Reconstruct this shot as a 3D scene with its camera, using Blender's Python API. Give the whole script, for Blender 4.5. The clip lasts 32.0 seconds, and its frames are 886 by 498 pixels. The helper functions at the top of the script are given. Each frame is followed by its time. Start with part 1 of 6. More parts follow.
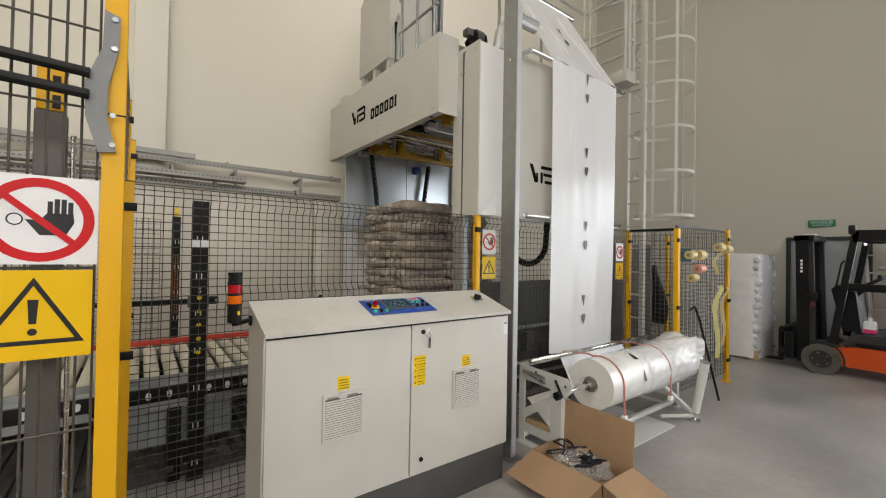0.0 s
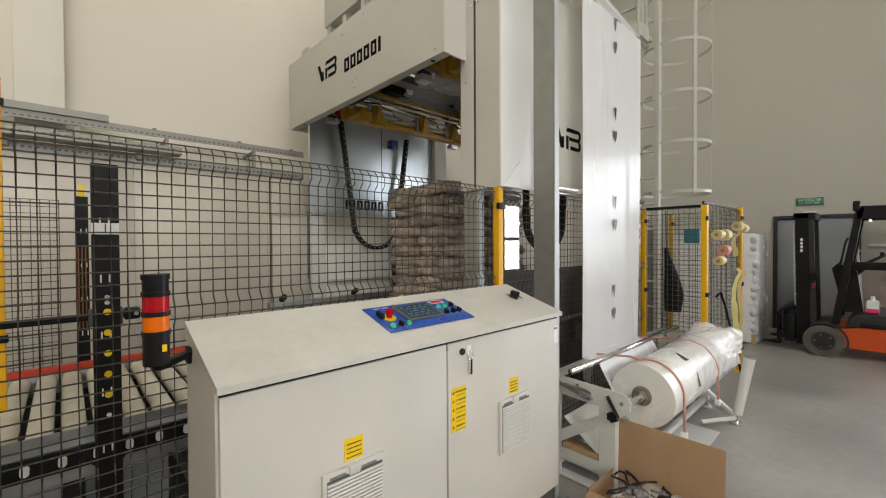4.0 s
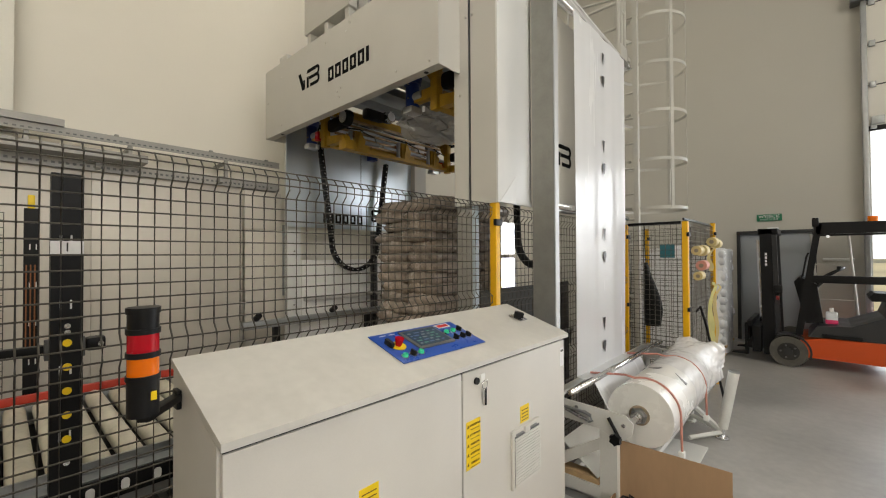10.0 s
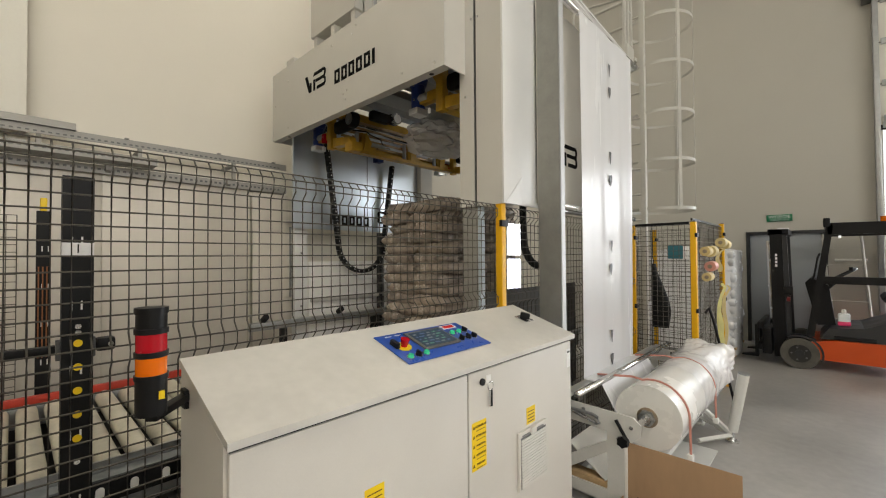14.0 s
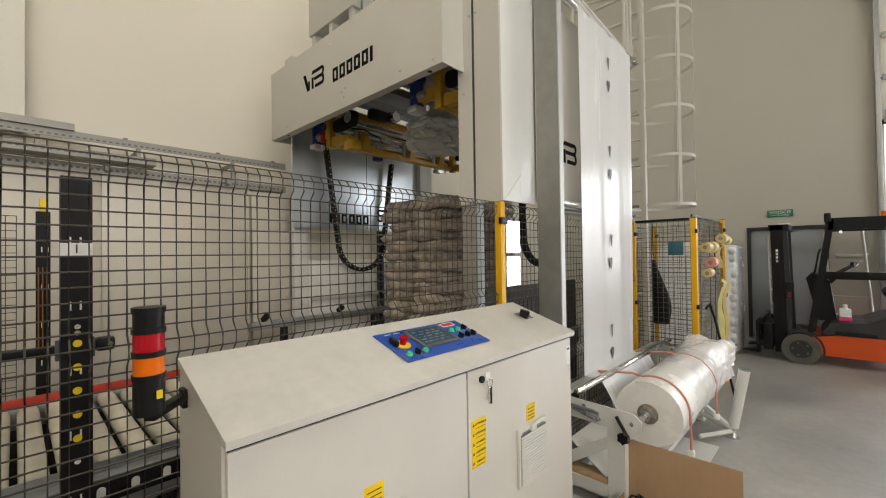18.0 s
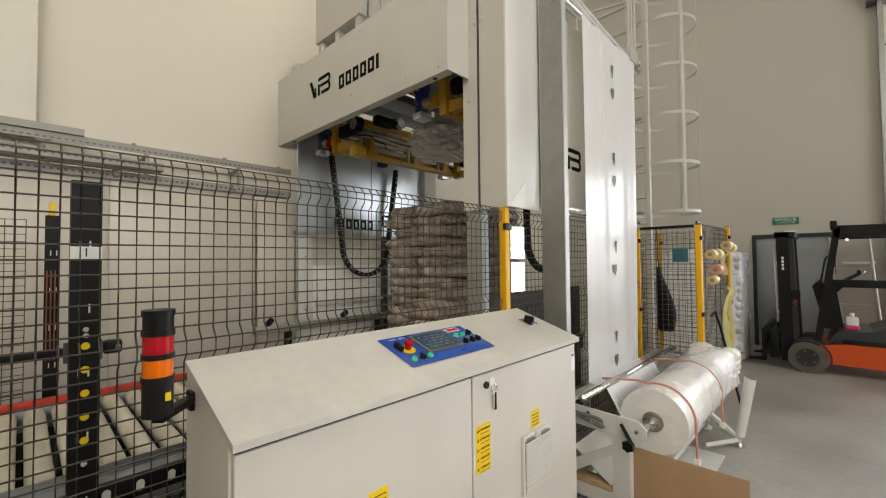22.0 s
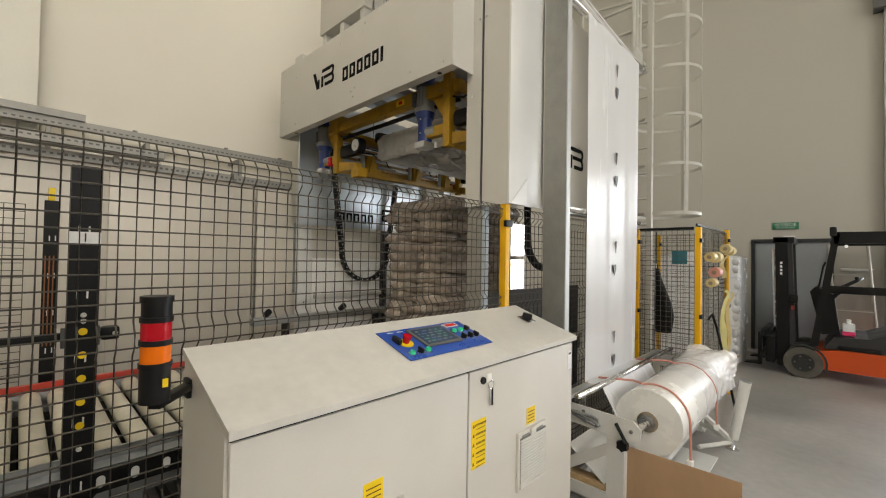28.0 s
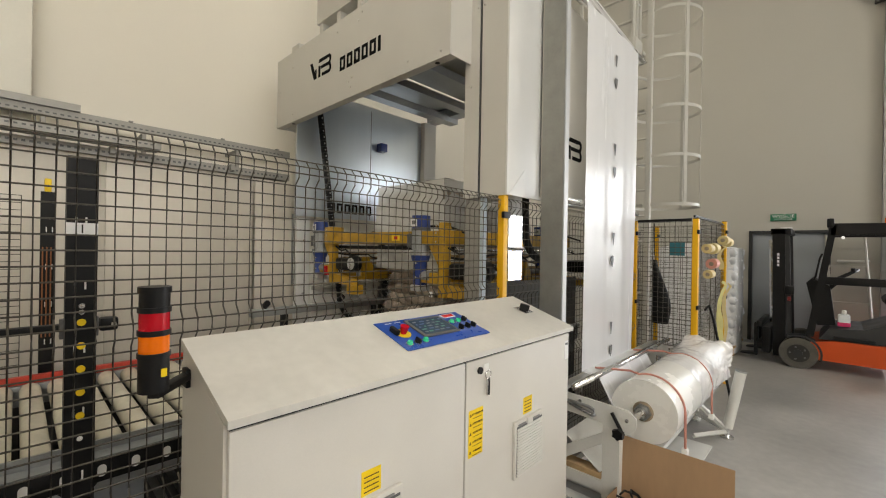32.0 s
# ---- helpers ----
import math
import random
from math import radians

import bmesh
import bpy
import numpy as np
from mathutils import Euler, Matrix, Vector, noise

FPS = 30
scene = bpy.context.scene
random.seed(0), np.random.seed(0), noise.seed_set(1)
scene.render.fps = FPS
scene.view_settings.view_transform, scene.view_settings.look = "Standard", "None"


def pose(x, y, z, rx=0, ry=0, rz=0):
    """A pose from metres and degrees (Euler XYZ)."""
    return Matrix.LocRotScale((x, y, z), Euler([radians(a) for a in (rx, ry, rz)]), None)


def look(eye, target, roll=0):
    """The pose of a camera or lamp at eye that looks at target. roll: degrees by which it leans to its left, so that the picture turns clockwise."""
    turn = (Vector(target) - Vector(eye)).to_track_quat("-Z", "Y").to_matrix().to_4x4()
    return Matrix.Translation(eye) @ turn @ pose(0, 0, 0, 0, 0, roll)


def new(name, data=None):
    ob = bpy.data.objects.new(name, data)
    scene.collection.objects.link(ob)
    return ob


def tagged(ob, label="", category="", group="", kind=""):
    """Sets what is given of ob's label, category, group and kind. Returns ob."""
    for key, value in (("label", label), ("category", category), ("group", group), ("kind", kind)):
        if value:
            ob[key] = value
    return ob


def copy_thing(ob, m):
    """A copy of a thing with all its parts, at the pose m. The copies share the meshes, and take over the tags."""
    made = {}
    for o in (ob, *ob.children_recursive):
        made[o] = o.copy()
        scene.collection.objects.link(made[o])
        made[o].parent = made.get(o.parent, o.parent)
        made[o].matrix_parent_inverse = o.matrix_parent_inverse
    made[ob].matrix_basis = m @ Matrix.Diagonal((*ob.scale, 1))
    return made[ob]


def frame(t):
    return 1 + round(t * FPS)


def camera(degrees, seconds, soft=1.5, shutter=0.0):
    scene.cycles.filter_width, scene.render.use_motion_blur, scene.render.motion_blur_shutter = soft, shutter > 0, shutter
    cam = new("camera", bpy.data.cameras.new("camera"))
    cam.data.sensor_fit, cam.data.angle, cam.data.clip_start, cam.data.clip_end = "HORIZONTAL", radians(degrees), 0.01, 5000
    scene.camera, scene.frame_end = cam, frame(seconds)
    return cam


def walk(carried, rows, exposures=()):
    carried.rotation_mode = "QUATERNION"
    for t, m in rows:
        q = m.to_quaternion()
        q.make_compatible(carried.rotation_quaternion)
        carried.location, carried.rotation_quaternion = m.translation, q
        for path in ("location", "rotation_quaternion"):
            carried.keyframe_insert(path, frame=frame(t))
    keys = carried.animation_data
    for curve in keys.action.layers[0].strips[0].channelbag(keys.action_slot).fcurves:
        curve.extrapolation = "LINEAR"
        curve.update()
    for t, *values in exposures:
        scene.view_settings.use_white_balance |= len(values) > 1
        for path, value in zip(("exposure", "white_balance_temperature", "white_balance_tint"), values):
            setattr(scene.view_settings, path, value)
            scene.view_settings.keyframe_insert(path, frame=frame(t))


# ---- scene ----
cam = camera(94.8, 32.0, soft=1.1)

PATH = [
    (0, (-0.476, -1.987, 1.544), (0.721, -0.385, 1.569), 1.0),
    (0.5, (-0.483, -1.987, 1.546), (0.712, -0.384, 1.566), 1.1),
    (1, (-0.484, -1.986, 1.545), (0.708, -0.38, 1.556), 1.2),
    (1.5, (-0.502, -1.924, 1.536), (0.686, -0.315, 1.535), 1.2),
    (2, (-0.454, -1.813, 1.54), (0.725, -0.198, 1.518), 0.9),
    (2.5, (-0.312, -1.656, 1.529), (0.859, -0.035, 1.518), 1.4),
    (3, (-0.229, -1.502, 1.517), (0.986, 0.086, 1.492), 1.9),
    (3.5, (-0.251, -1.291, 1.512), (1.043, 0.233, 1.471), 0.8),
    (5.5, (-0.314, -0.938, 1.552), (1.169, 0.404, 1.587), -0.8),
    (6, (-0.32, -0.927, 1.556), (1.179, 0.396, 1.601), -0.7),
    (6.5, (-0.322, -0.926, 1.557), (1.182, 0.391, 1.607), -0.7),
    (7, (-0.325, -0.924, 1.553), (1.174, 0.399, 1.602), -0.6),
    (7.5, (-0.324, -0.929, 1.554), (1.166, 0.404, 1.596), -0.6),
    (8, (-0.322, -0.929, 1.551), (1.163, 0.411, 1.586), -0.5),
    (8.5, (-0.323, -0.928, 1.55), (1.158, 0.417, 1.578), -0.3),
    (9, (-0.322, -0.929, 1.55), (1.156, 0.418, 1.577), -0.3),
    (9.5, (-0.321, -0.928, 1.549), (1.155, 0.422, 1.577), -0.3),
    (10, (-0.319, -0.926, 1.551), (1.154, 0.426, 1.58), -0.3),
    (10.5, (-0.317, -0.928, 1.55), (1.153, 0.428, 1.58), -0.3),
    (11, (-0.32, -0.928, 1.548), (1.147, 0.431, 1.578), -0.4),
    (11.5, (-0.32, -0.928, 1.548), (1.143, 0.435, 1.577), -0.4),
    (12, (-0.317, -0.928, 1.549), (1.143, 0.438, 1.579), -0.4),
    (12.5, (-0.318, -0.931, 1.548), (1.137, 0.439, 1.584), -0.4),
    (13, (-0.321, -0.928, 1.549), (1.133, 0.445, 1.586), -0.3),
    (13.5, (-0.319, -0.928, 1.549), (1.133, 0.446, 1.587), -0.3),
    (14, (-0.317, -0.929, 1.548), (1.135, 0.446, 1.585), -0.4),
    (14.5, (-0.315, -0.931, 1.549), (1.136, 0.445, 1.584), -0.5),
    (16.5, (-0.31, -0.932, 1.547), (1.14, 0.445, 1.576), -0.8),
    (17, (-0.311, -0.933, 1.547), (1.139, 0.445, 1.574), -0.8),
    (17.5, (-0.31, -0.932, 1.546), (1.139, 0.446, 1.572), -0.9),
    (18, (-0.309, -0.933, 1.547), (1.141, 0.445, 1.574), -0.8),
    (18.5, (-0.313, -0.934, 1.546), (1.138, 0.442, 1.577), -0.8),
    (19, (-0.315, -0.934, 1.547), (1.137, 0.441, 1.58), -0.7),
    (19.5, (-0.317, -0.935, 1.547), (1.133, 0.442, 1.583), -0.7),
    (20, (-0.316, -0.935, 1.547), (1.131, 0.445, 1.584), -0.6),
    (20.5, (-0.316, -0.934, 1.546), (1.128, 0.45, 1.586), -0.6),
    (21, (-0.315, -0.933, 1.546), (1.127, 0.452, 1.591), -0.5),
    (21.5, (-0.319, -0.938, 1.548), (1.121, 0.449, 1.597), -0.5),
    (22, (-0.32, -0.934, 1.545), (1.118, 0.455, 1.601), -0.5),
    (22.5, (-0.319, -0.934, 1.547), (1.117, 0.457, 1.603), -0.4),
    (23, (-0.317, -0.935, 1.545), (1.119, 0.456, 1.599), -0.4),
    (23.5, (-0.314, -0.933, 1.544), (1.124, 0.456, 1.594), -0.4),
    (24, (-0.317, -0.936, 1.545), (1.124, 0.451, 1.595), -0.3),
    (24.5, (-0.318, -0.935, 1.545), (1.124, 0.449, 1.595), -0.2),
    (25, (-0.316, -0.935, 1.543), (1.127, 0.449, 1.59), -0.0),
    (25.5, (-0.317, -0.93, 1.543), (1.126, 0.454, 1.581), 0.2),
    (27.5, (-0.319, -0.928, 1.54), (1.121, 0.459, 1.576), 0.9),
    (28, (-0.321, -0.928, 1.538), (1.12, 0.458, 1.577), 1.0),
    (28.5, (-0.322, -0.927, 1.539), (1.119, 0.459, 1.579), 1.1),
    (29, (-0.321, -0.926, 1.54), (1.119, 0.462, 1.579), 1.1),
    (29.5, (-0.32, -0.928, 1.538), (1.119, 0.461, 1.574), 1.0),
    (30, (-0.319, -0.928, 1.536), (1.121, 0.46, 1.567), 1.0),
    (30.5, (-0.318, -0.932, 1.54), (1.124, 0.454, 1.564), 0.9),
    (31, (-0.319, -0.931, 1.537), (1.124, 0.453, 1.557), 0.9),
    (31.5, (-0.319, -0.933, 1.536), (1.126, 0.451, 1.547), 1.0),
    (32, (-0.32, -0.934, 1.536), (1.126, 0.447, 1.534), 1.0),
]
# the film opens a little darker and cooler and brightens slightly on the way
EXPOSURES = [(0, -0.09, 6340, 11), (2, -0.09, 6340, 11), (3.2, 0.0, 6350, 10), (6, -0.03, 6500, 10), (16, 0.0, 6550, 10), (32, 0.05, 6600, 10)]
walk(cam, [(t, look(eye, target, roll)) for t, eye, target, roll in PATH], EXPOSURES)
LAMP_W, GATE_W, WINDOW_W = 50.0, 245.0, 520.0

# ---- daylight, sky and lamps ----
world = bpy.data.worlds.new("sky")
scene.world = world
world.use_nodes = True
_n, _l = world.node_tree.nodes, world.node_tree.links
_sky = _n.new("ShaderNodeTexSky")
_sky.sky_type = "NISHITA"
_sky.sun_disc = False
_sky.sun_elevation, _sky.sun_rotation = radians(46), radians(59)
_l.new(_sky.outputs[0], _n["Background"].inputs[0])
_n["Background"].inputs[1].default_value = 0.15
SUN_DIR = Vector((0.75, 0.45, 0.9))
_sun = bpy.data.lights.new("sun", "SUN")
_sun.energy, _sun.angle, _sun.color = 3.6, radians(0.6), (1.0, 0.95, 0.88)
sun = new("sun", _sun)
sun.matrix_world = look(SUN_DIR * 30, (0, 0, 0))

# ---- materials ----
MATS = {}


def mat(name, col, rough=0.5, metal=0.0, var=0.06, scale=6.0, fine=60.0, bump=0.05, rand=0.0, emit=0.0, spec=0.5, stretch=None):
    """A painted, metal or plastic surface: base colour with two scales of variation, uneven gloss and a fine relief."""
    if name in MATS:
        return MATS[name]
    m = bpy.data.materials.new(name)
    m.use_nodes = True
    n, l = m.node_tree.nodes, m.node_tree.links
    b = n["Principled BSDF"]
    tc = n.new("ShaderNodeTexCoord")
    mp = n.new("ShaderNodeMapping")
    if stretch:
        mp.inputs["Scale"].default_value = stretch
    l.new(tc.outputs["Object"], mp.inputs[0])
    big, small = n.new("ShaderNodeTexNoise"), n.new("ShaderNodeTexNoise")
    big.inputs["Scale"].default_value, small.inputs["Scale"].default_value = scale, fine
    big.inputs["Detail"].default_value, small.inputs["Detail"].default_value = 4, 3
    for x in (big, small):
        l.new(mp.outputs[0], x.inputs["Vector"])
    mix = n.new("ShaderNodeMath")
    mix.operation = "MULTIPLY_ADD"
    mix.inputs[1].default_value = 0.35
    l.new(small.outputs["Fac"], mix.inputs[0])
    l.new(big.outputs["Fac"], mix.inputs[2])
    fac = mix.outputs[0]
    if rand:
        info = n.new("ShaderNodeObjectInfo")
        add = n.new("ShaderNodeMath")
        add.operation = "MULTIPLY_ADD"
        add.inputs[1].default_value = rand
        l.new(info.outputs["Random"], add.inputs[0])
        l.new(fac, add.inputs[2])
        fac = add.outputs[0]
    ramp = n.new("ShaderNodeMapRange")
    ramp.inputs["From Min"].default_value, ramp.inputs["From Max"].default_value = 0.35, 1.0 + rand
    ramp.inputs["To Min"].default_value, ramp.inputs["To Max"].default_value = 1 - var * 1.6, 1 + var
    l.new(fac, ramp.inputs["Value"])
    hsv = n.new("ShaderNodeHueSaturation")
    hsv.inputs["Color"].default_value = (*col, 1)
    l.new(ramp.outputs[0], hsv.inputs["Value"])
    l.new(hsv.outputs[0], b.inputs["Base Color"])
    rr = n.new("ShaderNodeMapRange")
    rr.inputs["From Min"].default_value, rr.inputs["From Max"].default_value = 0.3, 1.0
    rr.inputs["To Min"].default_value, rr.inputs["To Max"].default_value = max(0.02, rough - 0.12), min(1, rough + 0.12)
    l.new(mix.outputs[0], rr.inputs["Value"])
    l.new(rr.outputs[0], b.inputs["Roughness"])
    b.inputs["Metallic"].default_value = metal
    b.inputs["Specular IOR Level"].default_value = spec
    if bump:
        bp = n.new("ShaderNodeBump")
        bp.inputs["Strength"].default_value, bp.inputs["Distance"].default_value = bump, 0.004
        l.new(mix.outputs[0], bp.inputs["Height"])
        l.new(bp.outputs[0], b.inputs["Normal"])
    if emit:
        b.inputs["Emission Color"].default_value = (*col, 1)
        b.inputs["Emission Strength"].default_value = emit
    MATS[name] = m
    return m


def clear(name, col=(1, 1, 1), rough=0.1, alpha=0.35, bump=0.3, scale=5.0, trans=0.0):
    """Thin plastic film or glazing: glossy, partly see-through."""
    if name in MATS:
        return MATS[name]
    m = mat(name, col, rough, 0, 0.03, scale, 30, bump)
    b = m.node_tree.nodes["Principled BSDF"]
    b.inputs["Alpha"].default_value = alpha
    b.inputs["Transmission Weight"].default_value = trans
    b.inputs["Specular IOR Level"].default_value = 0.6
    return m


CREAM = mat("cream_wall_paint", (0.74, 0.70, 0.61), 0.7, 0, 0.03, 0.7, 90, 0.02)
# right wall's grey also carries the dimness of facing away from daylight
SHADEDGREY = mat("grey_wall_shaded", (0.48, 0.465, 0.415), 0.6, 0, 0.03, 0.6, 80, 0.02)
PILLAR = mat("pillar_paint", (0.74, 0.715, 0.635), 0.65, 0, 0.04, 1.5, 70, 0.03)
CONCRETE = mat("polished_concrete", (0.355, 0.346, 0.33), 0.38, 0, 0.26, 0.9, 14, 0.04)
CEIL = mat("ceiling_sheet", (0.75, 0.74, 0.70), 0.6, 0, 0.03, 0.5, 30, 0.02)
CABINET = mat("cabinet_enamel", (0.61, 0.59, 0.545), 0.42, 0, 0.05, 3.0, 260, 0.05)
MACHINE = mat("machine_enamel", (0.56, 0.545, 0.50), 0.45, 0, 0.05, 2.0, 200, 0.04)
PANEL = mat("panel_enamel", (0.70, 0.70, 0.68), 0.35, 0, 0.04, 2.0, 200, 0.03)
CABTOP = mat("cabinet_top_enamel", (0.60, 0.585, 0.54), 0.38, 0, 0.11, 4.5, 30, 0.03)
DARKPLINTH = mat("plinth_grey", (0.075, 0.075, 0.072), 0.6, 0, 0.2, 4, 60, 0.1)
GALV = mat("galvanised_steel", (0.37, 0.385, 0.39), 0.38, 0.9, 0.09, 14, 70, 0.08)
STEEL = mat("bright_steel", (0.72, 0.72, 0.72), 0.22, 1.0, 0.06, 20, 120, 0.03)
ALU = mat("aluminium", (0.68, 0.69, 0.70), 0.35, 0.9, 0.08, 12, 90, 0.03)
WIRE = mat("wire_dark_grey", (0.085, 0.077, 0.063), 0.36, 0.3, 0.2, 30, 120, 0.1)
BLACK = mat("black_paint", (0.007, 0.007, 0.0075), 0.45, 0, 0.25, 8, 90, 0.08, spec=0.25)
RUBBER = mat("black_rubber", (0.016, 0.016, 0.016), 0.75, 0, 0.3, 10, 120, 0.15, spec=0.25)
YELLOW = mat("safety_yellow", (0.76, 0.41, 0.004), 0.42, 0, 0.06, 5, 140, 0.05, spec=0.35)
TRAY = mat("tray_galvanised", (0.33, 0.32, 0.295), 0.55, 0.4, 0.10, 6, 60, 0.05)
OCHRE = mat("gripper_yellow", (0.47, 0.268, 0.014), 0.42, 0, 0.28, 9, 120, 0.08)
LABELY = mat("label_yellow", (0.86, 0.60, 0.01), 0.35, 0, 0.03, 8, 80, 0.01)
SIGNW = mat("sign_white", (0.82, 0.82, 0.82), 0.3, 0, 0.02, 8, 80, 0.0)
SIGNY = mat("sign_yellow", (0.80, 0.49, 0.003), 0.45, 0, 0.02, 8, 80, 0.0, spec=0.25)
SIGNR = mat("sign_red", (0.58, 0.012, 0.016), 0.45, 0, 0.03, 8, 80, 0.0, spec=0.25)
INK = mat("black_ink", (0.012, 0.012, 0.012), 0.35, 0, 0.1, 8, 80, 0.0)
CUTOUT = mat("cutout_black", (0.006, 0.006, 0.006), 0.9, 0, 0.1, 8, 80, 0.0, spec=0.1)
LABELINK = mat("label_print", (0.15, 0.09, 0.008), 0.4, 0, 0.1, 8, 80, 0.0)
FADED = mat("faded_print", (0.12, 0.12, 0.12), 0.45, 0, 0.2, 20, 120, 0.0)
ROLLER = mat("roller_zinc", (0.60, 0.575, 0.48), 0.42, 0.2, 0.25, 6, 40, 0.1, rand=0.2)
REDRAIL = mat("red_paint", (0.48, 0.04, 0.02), 0.45, 0, 0.15, 6, 80, 0.06)
BLUE = mat("motor_blue", (0.015, 0.04, 0.20), 0.35, 0, 0.12, 10, 90, 0.06)
PANELBLUE = mat("panel_blue", (0.012, 0.07, 0.38), 0.3, 0, 0.06, 8, 100, 0.02)
SCREEN = mat("screen_glass", (0.04, 0.065, 0.10), 0.12, 0, 0.1, 20, 60, 0.0, emit=0.12)
GREENLIT = mat("green_button", (0.03, 0.45, 0.22), 0.25, 0, 0.05, 20, 60, 0.0, emit=0.25)
GREYPL = mat("grey_plastic", (0.10, 0.10, 0.10), 0.45, 0, 0.1, 20, 100, 0.05)
REDPL = mat("red_plastic", (0.46, 0.004, 0.014), 0.22, 0, 0.05, 20, 60, 0.0, spec=0.35)
ORANGEPL = mat("orange_plastic", (0.84, 0.17, 0.001), 0.22, 0, 0.05, 20, 60, 0.0, spec=0.35)
ORANGE = mat("truck_orange", (0.55, 0.07, 0.006), 0.35, 0, 0.06, 3, 100, 0.03)
TRUCKGREY = mat("truck_dark_grey", (0.032, 0.033, 0.035), 0.42, 0, 0.12, 4, 90, 0.05, spec=0.35)
DOORGREY = mat("door_grey", (0.30, 0.325, 0.345), 0.45, 0, 0.04, 2, 90, 0.02)
KRAFT = mat("cardboard", (0.40, 0.258, 0.148), 0.8, 0, 0.12, 3, 45, 0.12, stretch=(1, 1, 0.25))
BAG = mat("brown_bag", (0.39, 0.325, 0.272), 0.22, 0, 0.42, 9, 60, 1.0, rand=0.2, spec=0.8)
WOOD = mat("pine_wood", (0.46, 0.32, 0.17), 0.7, 0, 0.2, 3, 40, 0.15, stretch=(1, 8, 8))
FILM = mat("white_film", (0.86, 0.87, 0.89), 0.24, 0, 0.01, 1.6, 5, 0.06, spec=0.4, stretch=(3.2, 1, 0.35))
_b = FILM.node_tree.nodes["Principled BSDF"]
_b.inputs["Coat Weight"].default_value, _b.inputs["Coat IOR"].default_value, _b.inputs["Coat Roughness"].default_value = 0.16, 1.5, 0.06
_nt = FILM.node_tree
_tr, _mx = _nt.nodes.new("ShaderNodeBsdfTranslucent"), _nt.nodes.new("ShaderNodeMixShader")
_tr.inputs["Color"].default_value = (0.95, 0.92, 0.87, 1)
_mx.inputs[0].default_value = 0.28
_nt.links.new(_b.outputs[0], _mx.inputs[1])
_nt.links.new(_tr.outputs[0], _mx.inputs[2])
_nt.links.new(_mx.outputs[0], _nt.nodes["Material Output"].inputs[0])
FILMROLL = mat("film_roll", (0.80, 0.80, 0.77), 0.25, 0, 0.04, 3, 20, 0.02, spec=0.5)
CORE = mat("card_core", (0.30, 0.24, 0.17), 0.7, 0, 0.15, 10, 60, 0.1)
CRINKLE = clear("crinkled_film", (0.80, 0.80, 0.80), 0.2, 0.80, 0.6, 7)
HOOD = clear("hood_film", (0.92, 0.92, 0.90), 0.14, 0.68, 0.9, 9)
DRAPE = clear("draped_film", (0.92, 0.92, 0.92), 0.16, 0.72, 0.6, 9)
GUARDW = mat("guard_enamel", (0.84, 0.83, 0.79), 0.35, 0, 0.03, 2.0, 200, 0.02)
LAMW = mat("laminated_white", (0.80, 0.80, 0.80), 0.02, 0, 0.02, 8, 80, 0.0, spec=1.0)
LAMY = mat("laminated_yellow", (0.84, 0.58, 0.01), 0.02, 0, 0.02, 8, 80, 0.0, spec=1.0)
LAMK = mat("laminated_black", (0.012, 0.012, 0.012), 0.02, 0, 0.02, 8, 80, 0.0, spec=1.0)
LAMR = mat("laminated_red", (0.62, 0.02, 0.02), 0.02, 0, 0.02, 8, 80, 0.0, spec=1.0)
for _m in (LAMW, LAMY, LAMK, LAMR):
    _b = _m.node_tree.nodes["Principled BSDF"]
    _b.inputs["Coat Weight"].default_value, _b.inputs["Coat IOR"].default_value, _b.inputs["Coat Roughness"].default_value = 1.0, 2.4, 0.02
LATCH = mat("latch_grey", (0.22, 0.22, 0.22), 0.5, 0, 0.1, 10, 80, 0.05)
BAGFILM = clear("thin_bag_film", (0.8, 0.82, 0.82), 0.15, 0.22, 0.8, 9)
WRAP = mat("wrapped_bag", (0.60, 0.61, 0.63), 0.25, 0, 0.08, 5, 30, 0.4)
STRAP = mat("salmon_strap", (0.55, 0.24, 0.19), 0.6, 0, 0.1, 10, 120, 0.1)
GREEN = mat("exit_green", (0.01, 0.17, 0.08), 0.4, 0, 0.04, 10, 60, 0.0)
TAPE = mat("tape_yellow", (0.62, 0.50, 0.23), 0.45, 0, 0.1, 8, 60, 0.05)
LIMESTRAP = mat("lime_strap", (0.70, 0.66, 0.28), 0.6, 0, 0.1, 8, 60, 0.08)
WHITEPL = mat("white_plastic", (0.80, 0.80, 0.77), 0.35, 0, 0.03, 8, 80, 0.02)
LADDER = mat("ladder_white", (0.47, 0.46, 0.415), 0.45, 0, 0.05, 6, 90, 0.03)
DOORPANEL = mat("door_panel", (0.72, 0.70, 0.64), 0.5, 0, 0.03, 2, 80, 0.03)
LED = mat("lamp_diffuser", (1.0, 0.93, 0.82), 0.5, 0, 0.0, 1, 1, 0.0, emit=6.0)
FIELD = mat("dry_field", (0.42, 0.34, 0.16), 0.9, 0, 0.25, 0.05, 2.0, 0.1)
GLASS = clear("window_glass", (0.8, 0.85, 0.85), 0.05, 0.15, 0.0)
SHEET = mat("galvanised_sheet", (0.60, 0.56, 0.485), 0.42, 0.12, 0.05, 1.6, 40, 0.02, stretch=(1, 1, 0.3))
POLISHED = mat("polished_sheet", (0.72, 0.785, 0.84), 0.34, 0.80, 0.04, 1.2, 60, 0.002, stretch=(4, 1, 0.3))
FINS = mat("motor_grey", (0.36, 0.37, 0.37), 0.4, 0.5, 0.12, 12, 90, 0.05)
